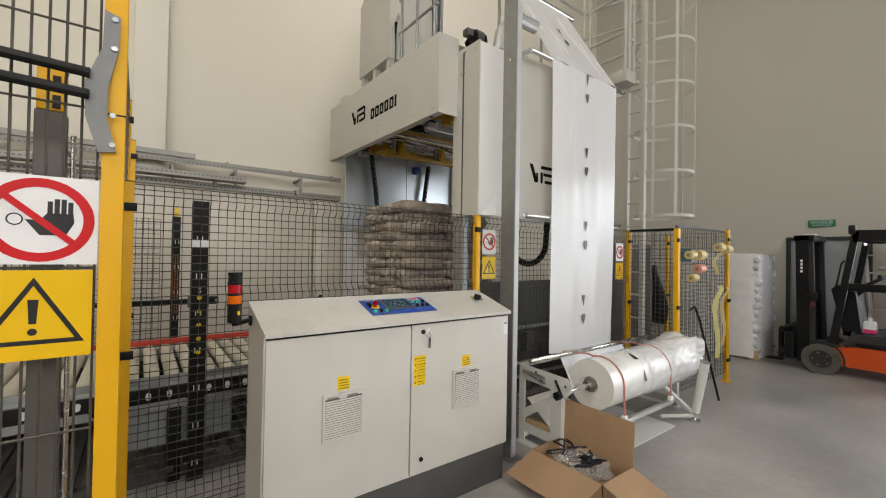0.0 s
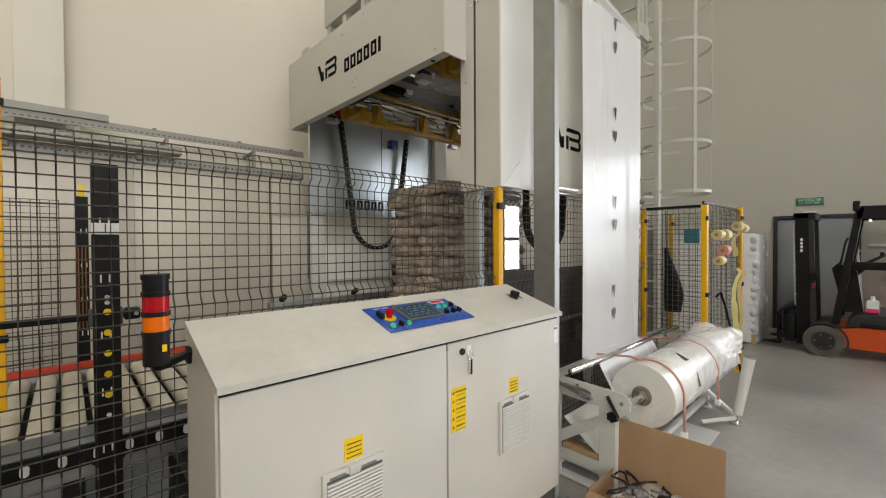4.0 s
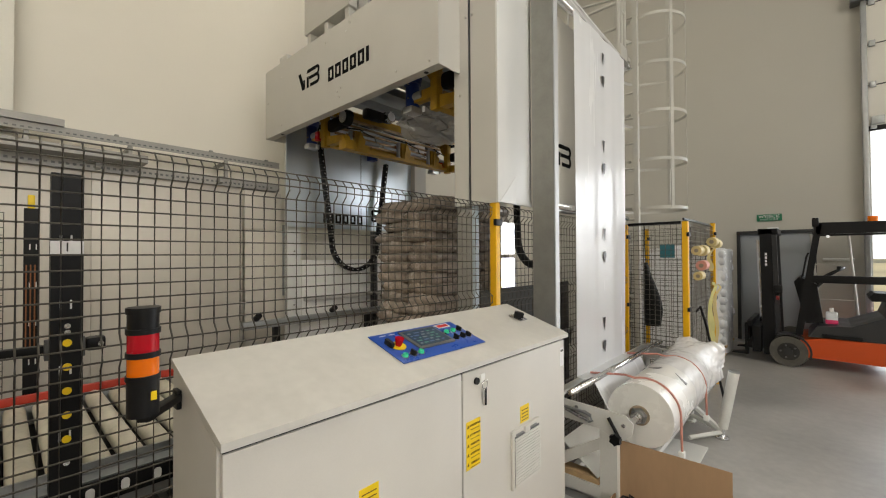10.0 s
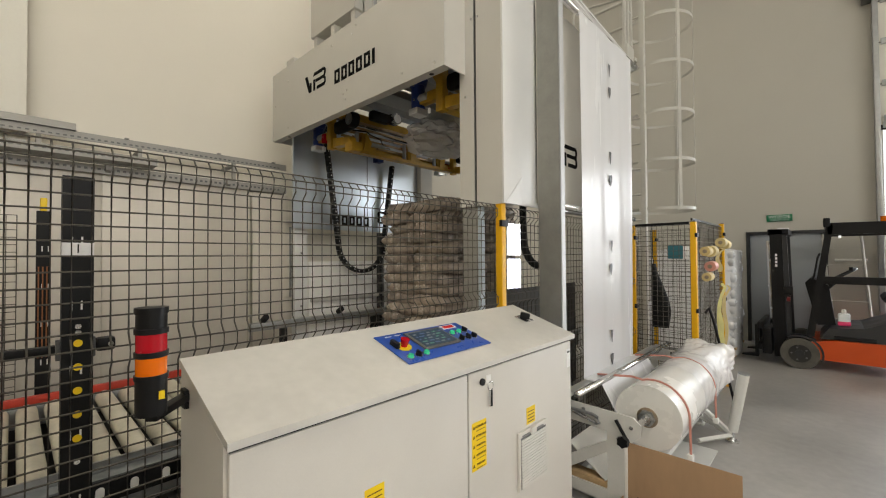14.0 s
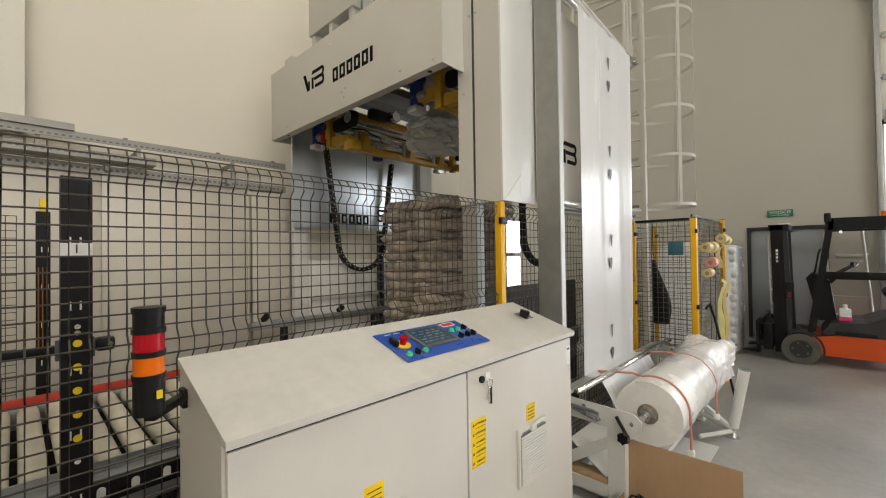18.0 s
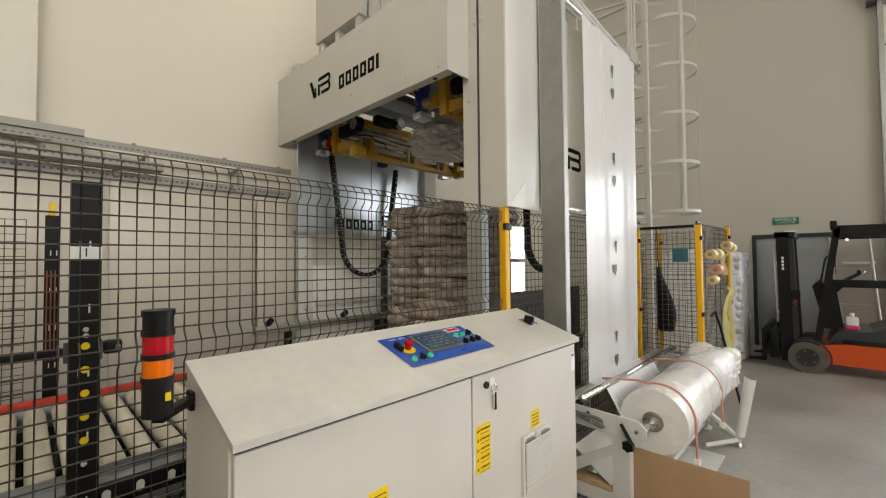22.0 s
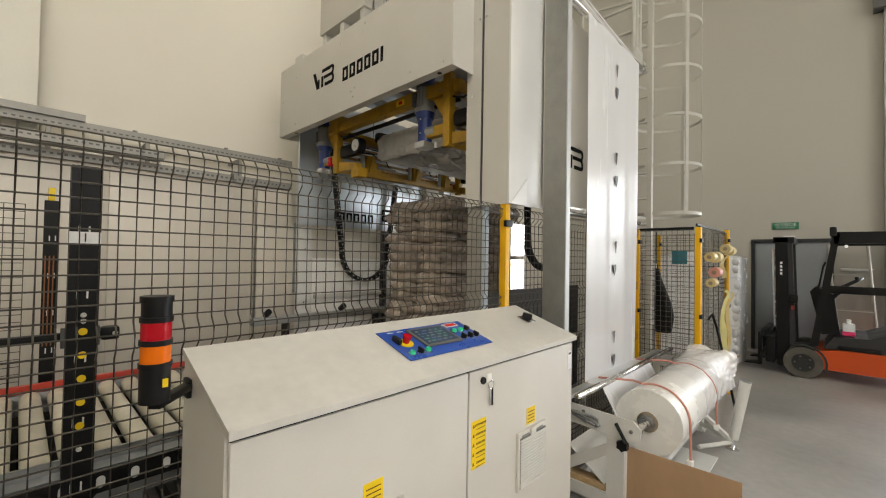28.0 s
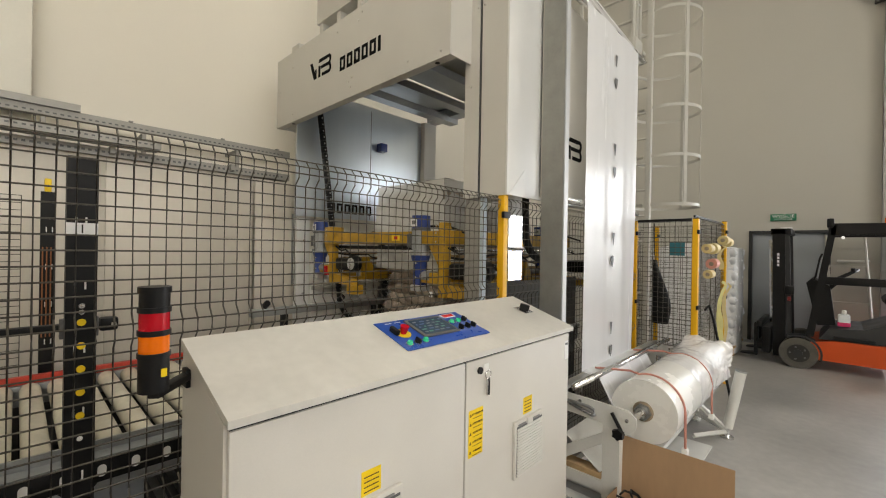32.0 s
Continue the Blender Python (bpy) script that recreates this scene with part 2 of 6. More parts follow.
# aluminium rods, with the yellow frame's reflection put into a brown base colour
ROD = mat("rod_reflected_yellow", (0.36, 0.25, 0.13), 0.32, 0.5, 0.2, 14, 80, 0.04)
BUNDLE = clear("bundle_film", (0.86, 0.86, 0.84), 0.16, 0.5, 0.9, 11)
BLUETARP = mat("teal_cloth", (0.04, 0.18, 0.22), 0.7, 0, 0.1, 5, 40, 0.1)


# ---- building blocks ----
def mesh_of(bm, material, smooth=False):
    me = bpy.data.meshes.new("shape")
    bmesh.ops.recalc_face_normals(bm, faces=bm.faces)
    bm.to_mesh(me)
    bm.free()
    for m in (material if isinstance(material, (list, tuple)) else [material]):
        me.materials.append(m)
    for p in me.polygons:
        p.use_smooth = True
    if not smooth:
        me.set_sharp_from_angle(angle=radians(20))
    return me


def thing(name, label, category, at=None, group="", kind=""):
    ob = new(name)
    ob.empty_display_size = 0.1
    if at is not None:
        ob.matrix_basis = at
    return tagged(ob, label, category, group, kind)


def part(name, bm, material, parent, label="", smooth=False):
    ob = new(name, mesh_of(bm, material, smooth))
    if parent is not None:
        ob.parent = parent
    if label:
        ob["label"] = label
    return ob


def solo(name, bm, material, label, category, kind="", group="", smooth=False):
    ob = new(name, mesh_of(bm, material, smooth))
    return tagged(ob, label, category, group, kind)


def box(bm, x0, x1, y0, y1, z0, z1, bevel=0.0, m=None):
    r = bmesh.ops.create_cube(bm, size=1.0)
    vs = r["verts"]
    for v in vs:
        v.co = Vector((x0 + (v.co.x + 0.5) * (x1 - x0), y0 + (v.co.y + 0.5) * (y1 - y0), z0 + (v.co.z + 0.5) * (z1 - z0)))
    if bevel:
        es = list({e for v in vs for e in v.link_edges})
        out = bmesh.ops.bevel(bm, geom=es, offset=bevel, segments=2, affect="EDGES", profile=0.6)
        vs = list({v for f in out["faces"] for v in f.verts} | {v for v in vs if v.is_valid})
    if m is not None:
        bmesh.ops.transform(bm, matrix=m, verts=[v for v in vs if v.is_valid])
    return vs


def B(*args, **kw):
    bm = bmesh.new()
    box(bm, *args, **kw)
    return bm


def tube(bm, a, b, r, seg=8, r2=None, caps=True):
    a, b = Vector(a), Vector(b)
    d = b - a
    res = bmesh.ops.create_cone(bm, cap_ends=caps, segments=seg, radius1=r, radius2=r if r2 is None else r2, depth=d.length)
    m = Matrix.Translation((a + b) / 2) @ d.to_track_quat("Z", "Y").to_matrix().to_4x4()
    bmesh.ops.transform(bm, matrix=m, verts=res["verts"])
    return res["verts"]


def T(a, b, r, seg=20, r2=None):
    bm = bmesh.new()
    tube(bm, a, b, r, seg, r2)
    return bm


def pipe(bm, pts, r, seg=8):
    """A round bar along a line of points."""
    pts = [Vector(p) for p in pts]
    rings = []
    for i, p in enumerate(pts):
        d = (pts[min(i + 1, len(pts) - 1)] - pts[max(i - 1, 0)]).normalized()
        q = d.to_track_quat("Z", "Y")
        rings.append([bm.verts.new(p + q @ Vector((r * math.cos(2 * math.pi * k / seg), r * math.sin(2 * math.pi * k / seg), 0))) for k in range(seg)])
    for a, b in zip(rings, rings[1:]):
        for k in range(seg):
            bm.faces.new((a[k], a[(k + 1) % seg], b[(k + 1) % seg], b[k]))
    bm.faces.new(rings[0])
    bm.faces.new(rings[-1])


def P(pts, r, seg=8):
    bm = bmesh.new()
    pipe(bm, pts, r, seg)
    return bm


def prism(bm, outline, d0, d1, axis="y"):
    """A flat outline (u, v) given a thickness from d0 to d1 along an axis."""
    def at(u, v, d):
        return {"y": (u, d, v), "x": (d, u, v), "z": (u, v, d)}[axis]
    a = [bm.verts.new(at(u, v, d0)) for u, v in outline]
    b = [bm.verts.new(at(u, v, d1)) for u, v in outline]
    bm.faces.new(a)
    bm.faces.new(b[::-1])
    for i in range(len(a)):
        j = (i + 1) % len(a)
        bm.faces.new((a[i], b[i], b[j], a[j]))


def PR(outline, d0, d1, axis="y"):
    bm = bmesh.new()
    prism(bm, outline, d0, d1, axis)
    return bm


def band(bm, inner, outer, d0, d1, axis="y", closed=True):
    """One joined band between two outlines, with a thickness."""
    def at(q, d):
        return {"y": (q[0], d, q[1]), "x": (d, q[0], q[1]), "z": (q[0], q[1], d)}[axis]
    loops = [[bm.verts.new(at(q, d)) for q in o] for o, d in ((inner, d0), (outer, d0), (outer, d1), (inner, d1))]
    n = len(inner)
    for i in range(n if closed else n - 1):
        j = (i + 1) % n
        for a, b in ((0, 1), (1, 2), (2, 3), (3, 0)):
            bm.faces.new((loops[a][i], loops[a][j], loops[b][j], loops[b][i]))
    if not closed:
        for i in (0, n - 1):
            bm.faces.new([lp[i] for lp in loops])


def ring(n, r, cx=0.0, cy=0.0, a0=0.0):
    return [(cx + r * math.cos(a0 + 2 * math.pi * i / n), cy + r * math.sin(a0 + 2 * math.pi * i / n)) for i in range(n)]


def annulus(bm, r0, r1, d0, d1, axis="y", cx=0.0, cy=0.0, n=40):
    band(bm, ring(n, r0, cx, cy), ring(n, r1, cx, cy), d0, d1, axis)


def lettering(name, words, size, material, m, parent, label=""):
    """Words in the built-in font, as a thin mesh."""
    cu = bpy.data.curves.new("letters", "FONT")
    cu.body, cu.size, cu.extrude, cu.align_x, cu.align_y = words, size, 0.0008, "CENTER", "CENTER"
    cu.resolution_u = 2
    tmp = bpy.data.objects.new("letters", cu)
    scene.collection.objects.link(tmp)
    dg = bpy.context.evaluated_depsgraph_get()
    me = bpy.data.meshes.new_from_object(tmp.evaluated_get(dg))
    bpy.data.objects.remove(tmp)
    me.materials.clear()
    me.materials.append(material)
    ob = new(name, me)
    ob.parent = parent
    ob.matrix_basis = m
    if label:
        ob["label"] = label
    return ob


UPRIGHT = {"-y": (90, 0, 0), "-x": (90, 0, -90), "+y": (90, 0, 180), "+x": (90, 0, 90)}

# ---- the hall ----
solo("floor", B(-9.2, 8.83, -9.2, 4.1, -0.2, 0.0), CONCRETE, "grey polished concrete floor with faint stains", "floor", "structure")
solo("ground", B(8.85, 900, -500, 500, -0.3, -0.02), FIELD, "dry yellow field outside the open gate", "ground", "structure")
solo("backdrop", B(150, 151, -300, 300, -1, 70), mat("bright_haze", (1.0, 0.99, 0.96), 1.0, 0, 0.02, 0.02, 0.1, 0.0, emit=1.1), "pale bright sky above the field outside", "sky", "structure")
solo("wall_back", B(-9.2, 8.83, 3.9, 4.1, 0, 9.0), CREAM, "smooth cream painted hall wall", "wall", "structure")
solo("pillar", B(-0.56, -0.252, 3.705, 3.9, 0, 9.0, bevel=0.006), PILLAR, "cream painted pillar standing proud of the wall", "pillar", "structure")
DOOR_L, DOOR_R, DOOR_T = 0.13, -0.92, 1.94
GATE_L, GATE_R, GATE_T = -1.55, -5.6, 5.2
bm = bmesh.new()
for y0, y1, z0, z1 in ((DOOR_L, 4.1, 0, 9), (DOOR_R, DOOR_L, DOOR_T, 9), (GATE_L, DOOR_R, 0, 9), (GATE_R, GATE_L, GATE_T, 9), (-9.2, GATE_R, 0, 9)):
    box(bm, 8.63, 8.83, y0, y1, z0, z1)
solo("wall_right", bm, SHADEDGREY, "hall wall with door and gate, its grey darkened for shade", "wall", "structure")
solo("wall_left", B(-9.4, -9.2, -9.2, 4.1, 0, 9), CREAM, "cream painted hall wall", "wall", "structure")
# unseen wall; its window band and area lamp are added as frontal fill light
bm = bmesh.new()
for x0, x1, z0, z1 in ((-9.4, 8.83, 0, 3.6), (-9.4, 8.83, 6.4, 9), (-9.4, -8.0, 3.6, 6.4), (6.5, 8.83, 3.6, 6.4)):
    box(bm, x0, x1, -9.4, -9.2, z0, z1)
solo("wall_front", bm, CREAM, "unseen cream hall wall with an added window band", "wall", "structure")
w = thing("window_1", "unseen band of windows added high in the hall wall", "window", kind="structure")
for i in range(7):
    xa = -8.0 + i * 14.5 / 6
    if i < 6:
        pn = part("pane", B(xa + 0.04, xa + 14.5 / 6 - 0.04, -9.32, -9.31, 3.64, 6.36), GLASS, w)
        pn.visible_shadow = False
    part("mullion", B(xa - 0.04, xa + 0.04, -9.36, -9.26, 3.6, 6.4), GREYPL, w)
wl = bpy.data.lights.new("window_daylight", "AREA")
wl.shape, wl.size, wl.size_y, wl.energy, wl.color = "RECTANGLE", 10.6, 2.7, WINDOW_W, (1.0, 0.955, 0.885)
new("window_daylight", wl).matrix_world = look((-2.6, -9.25, 5.0), (-2.6, 0, 3.6))
solo("ceiling", B(-9.4, 8.83, -9.4, 4.1, 9.0, 9.2), CEIL, "pale sheet ceiling of the hall", "ceiling", "structure")

# overhead lamps are added out of view as fill; the last brightens the machine
lamp0 = None
for i, (x, y) in enumerate(((-6, -6), (-1.5, -6), (-6, -2.0), (-1.5, -2.0), (3.0, 2.0))):
    if lamp0 is None:
        lamp0 = thing("high_bay_lamp", "unseen square white high-bay lamp added to light the hall", "lamp", pose(x, y, 8.6), "high-bay lamps")
        part("housing", B(-0.6, 0.6, -0.6, 0.6, 0.0, 0.12, bevel=0.02), WHITEPL, lamp0)
        part("diffuser", B(-0.56, 0.56, -0.56, 0.56, -0.02, -0.002), LED, lamp0, "glowing white diffuser")
        part("rod", T((0, 0, 0.12), (0, 0, 0.4), 0.01), STEEL, lamp0)
    else:
        copy_thing(lamp0, pose(x, y, 8.6))
    ld = bpy.data.lights.new("lamp_light", "AREA")
    ld.shape, ld.size, ld.energy, ld.color = "SQUARE", 1.1, LAMP_W, (1.0, 0.93, 0.82)
    new("lamp_light", ld).matrix_world = look((x, y, 8.55), (x, y, 0))

# daylight standing in the gate's opening
gl = bpy.data.lights.new("gate_daylight", "AREA")
gl.shape, gl.size, gl.size_y, gl.energy, gl.color = "RECTANGLE", 3.9, 3.3, GATE_W, (0.93, 0.96, 1.0)
new("gate_daylight", gl).matrix_world = look((8.75, -3.57, 1.72), (0, -3.0, 1.2))

# door in the far wall
d = thing("door_1", "closed grey steel door in a dark frame", "door", kind="structure")
part("frame", PR([(DOOR_L, 0), (DOOR_L, DOOR_T), (DOOR_R, DOOR_T), (DOOR_R, 0), (DOOR_R + 0.05, 0), (DOOR_R + 0.05, DOOR_T - 0.05), (DOOR_L - 0.05, DOOR_T - 0.05), (DOOR_L - 0.05, 0)], 8.60, 8.72, "x"), TRUCKGREY, d)
part("leaf", B(8.66, 8.70, DOOR_R + 0.05, DOOR_L - 0.05, 0.01, DOOR_T - 0.05, bevel=0.004), DOORGREY, d)
part("door_handle", B(8.60, 8.66, DOOR_R + 0.1, DOOR_R + 0.24, 0.98, 1.01, bevel=0.006), STEEL, d, "steel lever handle")
part("threshold", B(8.45, 8.66, DOOR_R + 0.02, DOOR_L + 0.05, 0.0, 0.03, bevel=0.005), ALU, d)
e = thing("exit_sign", "green exit sign with white lettering above the door", "sign")
part("plate", B(8.60, 8.628, -0.50, -0.16, 2.105, 2.22, bevel=0.003), GREEN, e)
lettering("lettering", "WYJŚCIE", 0.072, SIGNW, pose(8.597, -0.33, 2.178, *UPRIGHT["-x"]), e, "white letters")
lettering("lettering", "EWAKUACYJNE", 0.034, SIGNW, pose(8.597, -0.33, 2.128, *UPRIGHT["-x"]), e, "white letters")

# sectional gate, half raised
g = thing("gate_1", "half-raised cream sectional gate with dark seams", "gate", kind="structure")
for i in range(4):
    z = 3.44 + i * 0.62
    part("panel", B(8.50, 8.55, GATE_R - 0.05, GATE_L + 0.03, z + 0.008, z + 0.612, bevel=0.006), DOORPANEL, g)
    part("seam", B(8.505, 8.545, GATE_R - 0.05, GATE_L + 0.03, z - 0.008, z + 0.008), BLACK, g)
    part("hinge", B(8.47, 8.50, GATE_L - 0.06, GATE_L + 0.01, z - 0.04, z + 0.05, bevel=0.006), GALV, g)
part("bottom_seal", B(8.50, 8.55, GATE_R - 0.05, GATE_L + 0.03, 3.38, 3.432), RUBBER, g)
part("bottom_bracket", B(8.44, 8.50, GATE_L - 0.14, GATE_L + 0.0, 3.46, 3.58, bevel=0.01), GALV, g)
for yy in (GATE_L + 0.06, GATE_R - 0.06):
    part("track", B(8.46, 8.62, yy - 0.03, yy + 0.03, 0, 5.5, bevel=0.004), GALV, g)
part("spring_shaft", T((8.5, GATE_R - 0.2, 5.55), (8.5, GATE_L + 0.2, 5.55), 0.05), GALV, g)
part("bearing_plate", B(8.40, 8.62, GATE_L + 0.0, GATE_L + 0.2, 5.35, 5.65, bevel=0.01), GREYPL, g)

# ---- cable tray along the back wall ----
t = thing("cable_tray", "galvanised cable trays on brackets along the wall", "cable tray")
part("upper_tray", PR([(3.52, 2.60), (3.52, 2.655), (3.535, 2.655), (3.535, 2.612), (3.685, 2.612), (3.685, 2.655), (3.70, 2.655), (3.70, 2.60)], -3.5, 0.03, "x"), TRAY, t)
part("upper_rail", PR([(3.55, 2.535), (3.56, 2.535), (3.56, 2.585), (3.70, 2.585), (3.70, 2.60), (3.55, 2.60)], -3.5, 1.82, "x"), TRAY, t)
part("lower_rail", PR([(3.55, 2.275), (3.55, 2.345), (3.562, 2.345), (3.562, 2.288), (3.70, 2.288), (3.70, 2.275)], -3.5, 1.82, "x"), TRAY, t)
for x in (-2.9, -2.0, -1.1, -0.2, 0.45, 1.25):
    part("stay", B(x, x + 0.03, 3.563, 3.60, 2.289, 2.584), TRAY, t)
    part("wall_arm", B(x, x + 0.03, 3.60, 3.90, 2.50, 2.53), TRAY, t)
part("lower_tray", PR([(3.34, 2.36), (3.34, 2.42), (3.352, 2.42), (3.352, 2.372), (3.54, 2.372), (3.54, 2.36)], -3.5, 0.55, "x"), TRAY, t)
for x in (-2.6, -1.6, -0.62, 0.22, 1.18):
    part("bracket", PR([(3.50, 2.30), (3.88, 2.20), (3.88, 2.36), (3.50, 2.36)], x, x + 0.035, "x"), TRAY, t)

sw = thing("sheet_lining", "dull galvanised sheet panels lining the wall behind the conveyor", "wall lining", kind="structure")
for x0, x1 in ((-3.5, -2.252), (-2.25, -1.002), (-1.0, 0.205), (0.207, 1.409)):
    part("sheet", B(x0, x1, 3.60, 3.61, 0.0, 2.34, bevel=0.003), SHEET, sw)
part("edge_fold", B(1.41, 1.432, 3.585, 3.62, 0.0, 2.34, bevel=0.003), SHEET, sw)
part("polished_sheet", B(1.452, 1.85, 3.575, 3.585, 1.84, 2.26, bevel=0.002), SHEET, sw)
part("polished_sheet", B(1.452, 1.93, 3.56, 3.57, 0.60, 1.83, bevel=0.002), SHEET, sw)
part("fold", B(1.86, 1.93, 3.54, 3.56, 1.10, 1.90, bevel=0.003), GALV, sw)
bm = bmesh.new()
for i in range(120):
    x = -3.4 + i * 0.043
    box(bm, x, x + 0.022, 3.5485, 3.5498, 2.55, 2.562)
    if x < 1.75:
        box(bm, x, x + 0.022, 3.5482, 3.5498, 2.30, 2.318)
    if x < 0.5:
        box(bm, x, x + 0.022, 3.3385, 3.3398, 2.385, 2.398)
tagged(part("perforation", bm, GREYPL, t), "row of small dark slots in the tray", kind="stuff")
for x in (-0.9, 0.35, 1.1, 1.66):
    part("lid_clip", B(x, x + 0.03, 3.535, 3.575, 2.5995, 2.612, bevel=0.003), TRAY, t)

# ---- control cabinet ----
c = thing("control_cabinet", "pale grey steel control cabinet with a sloping top and two doors", "control cabinet")
CW, CD, ZF, ZB = 1.6, 0.352, 1.158, 1.272
part("plinth", B(0.02, CW - 0.02, 0.03, CD - 0.02, 0, 0.24, bevel=0.004), DARKPLINTH, c, "dark grey plinth")
part("body", PR([(0.032, 0.24), (CD, 0.24), (CD, ZB - 0.02), (0.032, ZF - 0.019)], 0.0, CW, "x"), CABINET, c)
part("top", PR([(-0.006, ZF - 0.019), (CD + 0.004, ZB - 0.016), (CD + 0.004, ZB + 0.004), (-0.006, ZF)], -0.004, CW + 0.004, "x"), CABTOP, c)
# black strip gives the gap between lid and doors its shade
part("gasket", B(0.008, CW - 0.008, 0.0195, 0.0318, ZF - 0.06, ZF - 0.0195), RUBBER, c, "dark seam under the lid")
F0 = 0.019
for x0, x1 in ((0.006, 0.799), (0.807, CW - 0.006)):
    dr = part("door", B(x0, x1, F0 - 0.006, F0 + 0.011, 0.255, ZF - 0.033, bevel=0.004), CABINET, c)
    v0 = 0.278 if x0 < 0.5 else 1.107
    v = part("vent", B(v0, v0 + 0.222, F0 - 0.020, F0 - 0.006, 0.582, 0.822, bevel=0.004), CABINET, dr, "cream plastic filter vent")
    part("grille_back", B(v0 + 0.012, v0 + 0.21, F0 - 0.0215, F0 - 0.020, 0.594, 0.800), GREYPL, v)
    for k in range(17):
        z = 0.596 + k * 0.0118
        part("slat", PR([(F0 - 0.0275, z), (F0 - 0.0255, z + 0.0072), (F0 - 0.0215, z + 0.0072), (F0 - 0.0215, z)], v0 + 0.012, v0 + 0.21, "x"), CABINET, v)
    for xx in (v0 + 0.02, v0 + 0.13):
        part("clip", B(xx, xx + 0.055, F0 - 0.026, F0 - 0.020, 0.803, 0.809, bevel=0.002), LATCH, v)
    part("latch", B(v0 + 0.085, v0 + 0.125, F0 - 0.028, F0 - 0.020, 0.795, 0.824, bevel=0.004), CABINET, v)
    l = part("warning_label", B(v0 + 0.078, v0 + 0.146, F0 - 0.0075, F0 - 0.006, 0.832, 0.902), LABELY, dr, "yellow warning label")
    for k in range(4):
        part("print_line", B(v0 + 0.086, v0 + 0.138, F0 - 0.0082, F0 - 0.0075, 0.840 + k * 0.014, 0.8435 + k * 0.014), LABELINK, l)
    lk = part("lock", T((0.881, F0 - 0.014, 1.083 if x0 > 0.5 else 0.335), (0.881, F0 - 0.004, 1.083 if x0 > 0.5 else 0.335), 0.013, 20), BLACK, dr)
l = part("attention_label", B(0.822, 0.905, F0 - 0.0075, F0 - 0.006, 0.772, 0.945), LABELY, c, "yellow label with black warning words")
for k, w in enumerate(("ATTENZIONE", "ATTENTION", "ACHTUNG", "ATENCION", "CUIDADO")):
    z = 0.928 - k * 0.034
    part("triangle", PR([(0.826, z - 0.006), (0.838, z - 0.006), (0.832, z + 0.006)], F0 - 0.0083, F0 - 0.0075), LABELINK, l)
    lettering("lettering", w, 0.0105, LABELINK, pose(0.872, F0 - 0.0082, z, *UPRIGHT["-y"]), l)
    part("print_line", B(0.846, 0.898, F0 - 0.0082, F0 - 0.0075, z - 0.016, z - 0.0138), LABELINK, l)
k = part("lock_plate", B(0.905, 0.933, F0 - 0.010, F0 - 0.006, 1.070, 1.102, bevel=0.002), WHITEPL, c)
part("key_ring", P([(0.92 + 0.016 * math.cos(a), F0 - 0.018, 1.062 + 0.016 * math.sin(a)) for a in [i * math.pi / 8 for i in range(17)]], 0.0022, 6), STEEL, k)
part("key_cover", B(0.921, 0.928, F0 - 0.022, F0 - 0.014, 0.985, 1.048, bevel=0.002), BLACK, k)
part("key", B(0.912, 0.9208, F0 - 0.020, F0 - 0.014, 0.985, 1.048, bevel=0.003), STEEL, k, "steel key hanging in the lock")
part("rating_plate", B(1.55, 1.588, F0 - 0.0075, F0 - 0.006, 1.00, 1.09), SIGNW, c)
part("rating_print", B(1.556, 1.58, F0 - 0.0083, F0 - 0.0075, 1.07, 1.08), FADED, c)
part("bracket", B(CW - 0.02, CW + 0.012, 0.30, 0.34, 1.22, 1.25, bevel=0.003), GREYPL, c)

# control panel on the sloping top, in its own plane
SLOPE = math.degrees(math.atan2(ZB - ZF, CD + 0.01))
cp = thing("operator_console", "blue operator console with screen, lit buttons and red stop button", "console",
           pose(0.588, 0.085, ZF + 0.085 * math.tan(radians(SLOPE)) + 0.006, SLOPE, 0, 0))
part("face", B(0, 0.448, 0, 0.205, 0, 0.003, bevel=0.001), PANELBLUE, cp)
sc = part("screen_bezel", B(0.125, 0.315, 0.05, 0.185, 0.003, 0.010, bevel=0.003), GREYPL, cp)
part("screen", B(0.138, 0.302, 0.063, 0.172, 0.010, 0.0115), SCREEN, sc)
random.seed(8)
for r_ in range(5):
    u = 0.148
    while u < 0.285:
        du = random.uniform(0.008, 0.028)
        part("print_mark", B(u, min(u + du, 0.296), 0.074 + r_ * 0.019, 0.082 + r_ * 0.019, 0.0115, 0.0119), random.choice((mat("screen_green", (0.05, 0.22, 0.16), 0.3), mat("screen_grey", (0.16, 0.19, 0.21), 0.3), mat("screen_blue", (0.03, 0.08, 0.22), 0.3))), sc)
        u += du + random.uniform(0.005, 0.02)
es = part("stop_base", T((0.062, 0.105, 0.003), (0.062, 0.105, 0.006), 0.03, 24), LABELY, cp)
part("stop_button", T((0.062, 0.105, 0.006), (0.062, 0.105, 0.034), 0.011, 20, 0.017), REDPL, es, "red emergency stop button")
part("stop_guard", B(0.022, 0.038, 0.096, 0.140, 0.003, 0.024, bevel=0.005), BLACK, es)
for x, y in ((0.03, 0.03), (0.105, 0.03), (0.335, 0.12), (0.375, 0.12)):
    b = part("button_ring", T((x, y, 0.003), (x, y, 0.009), 0.014, 20), STEEL, cp)
    part("lit_cap", T((x, y, 0.009), (x, y, 0.018), 0.011, 20, 0.009), GREENLIT, b, "glowing green button cap")
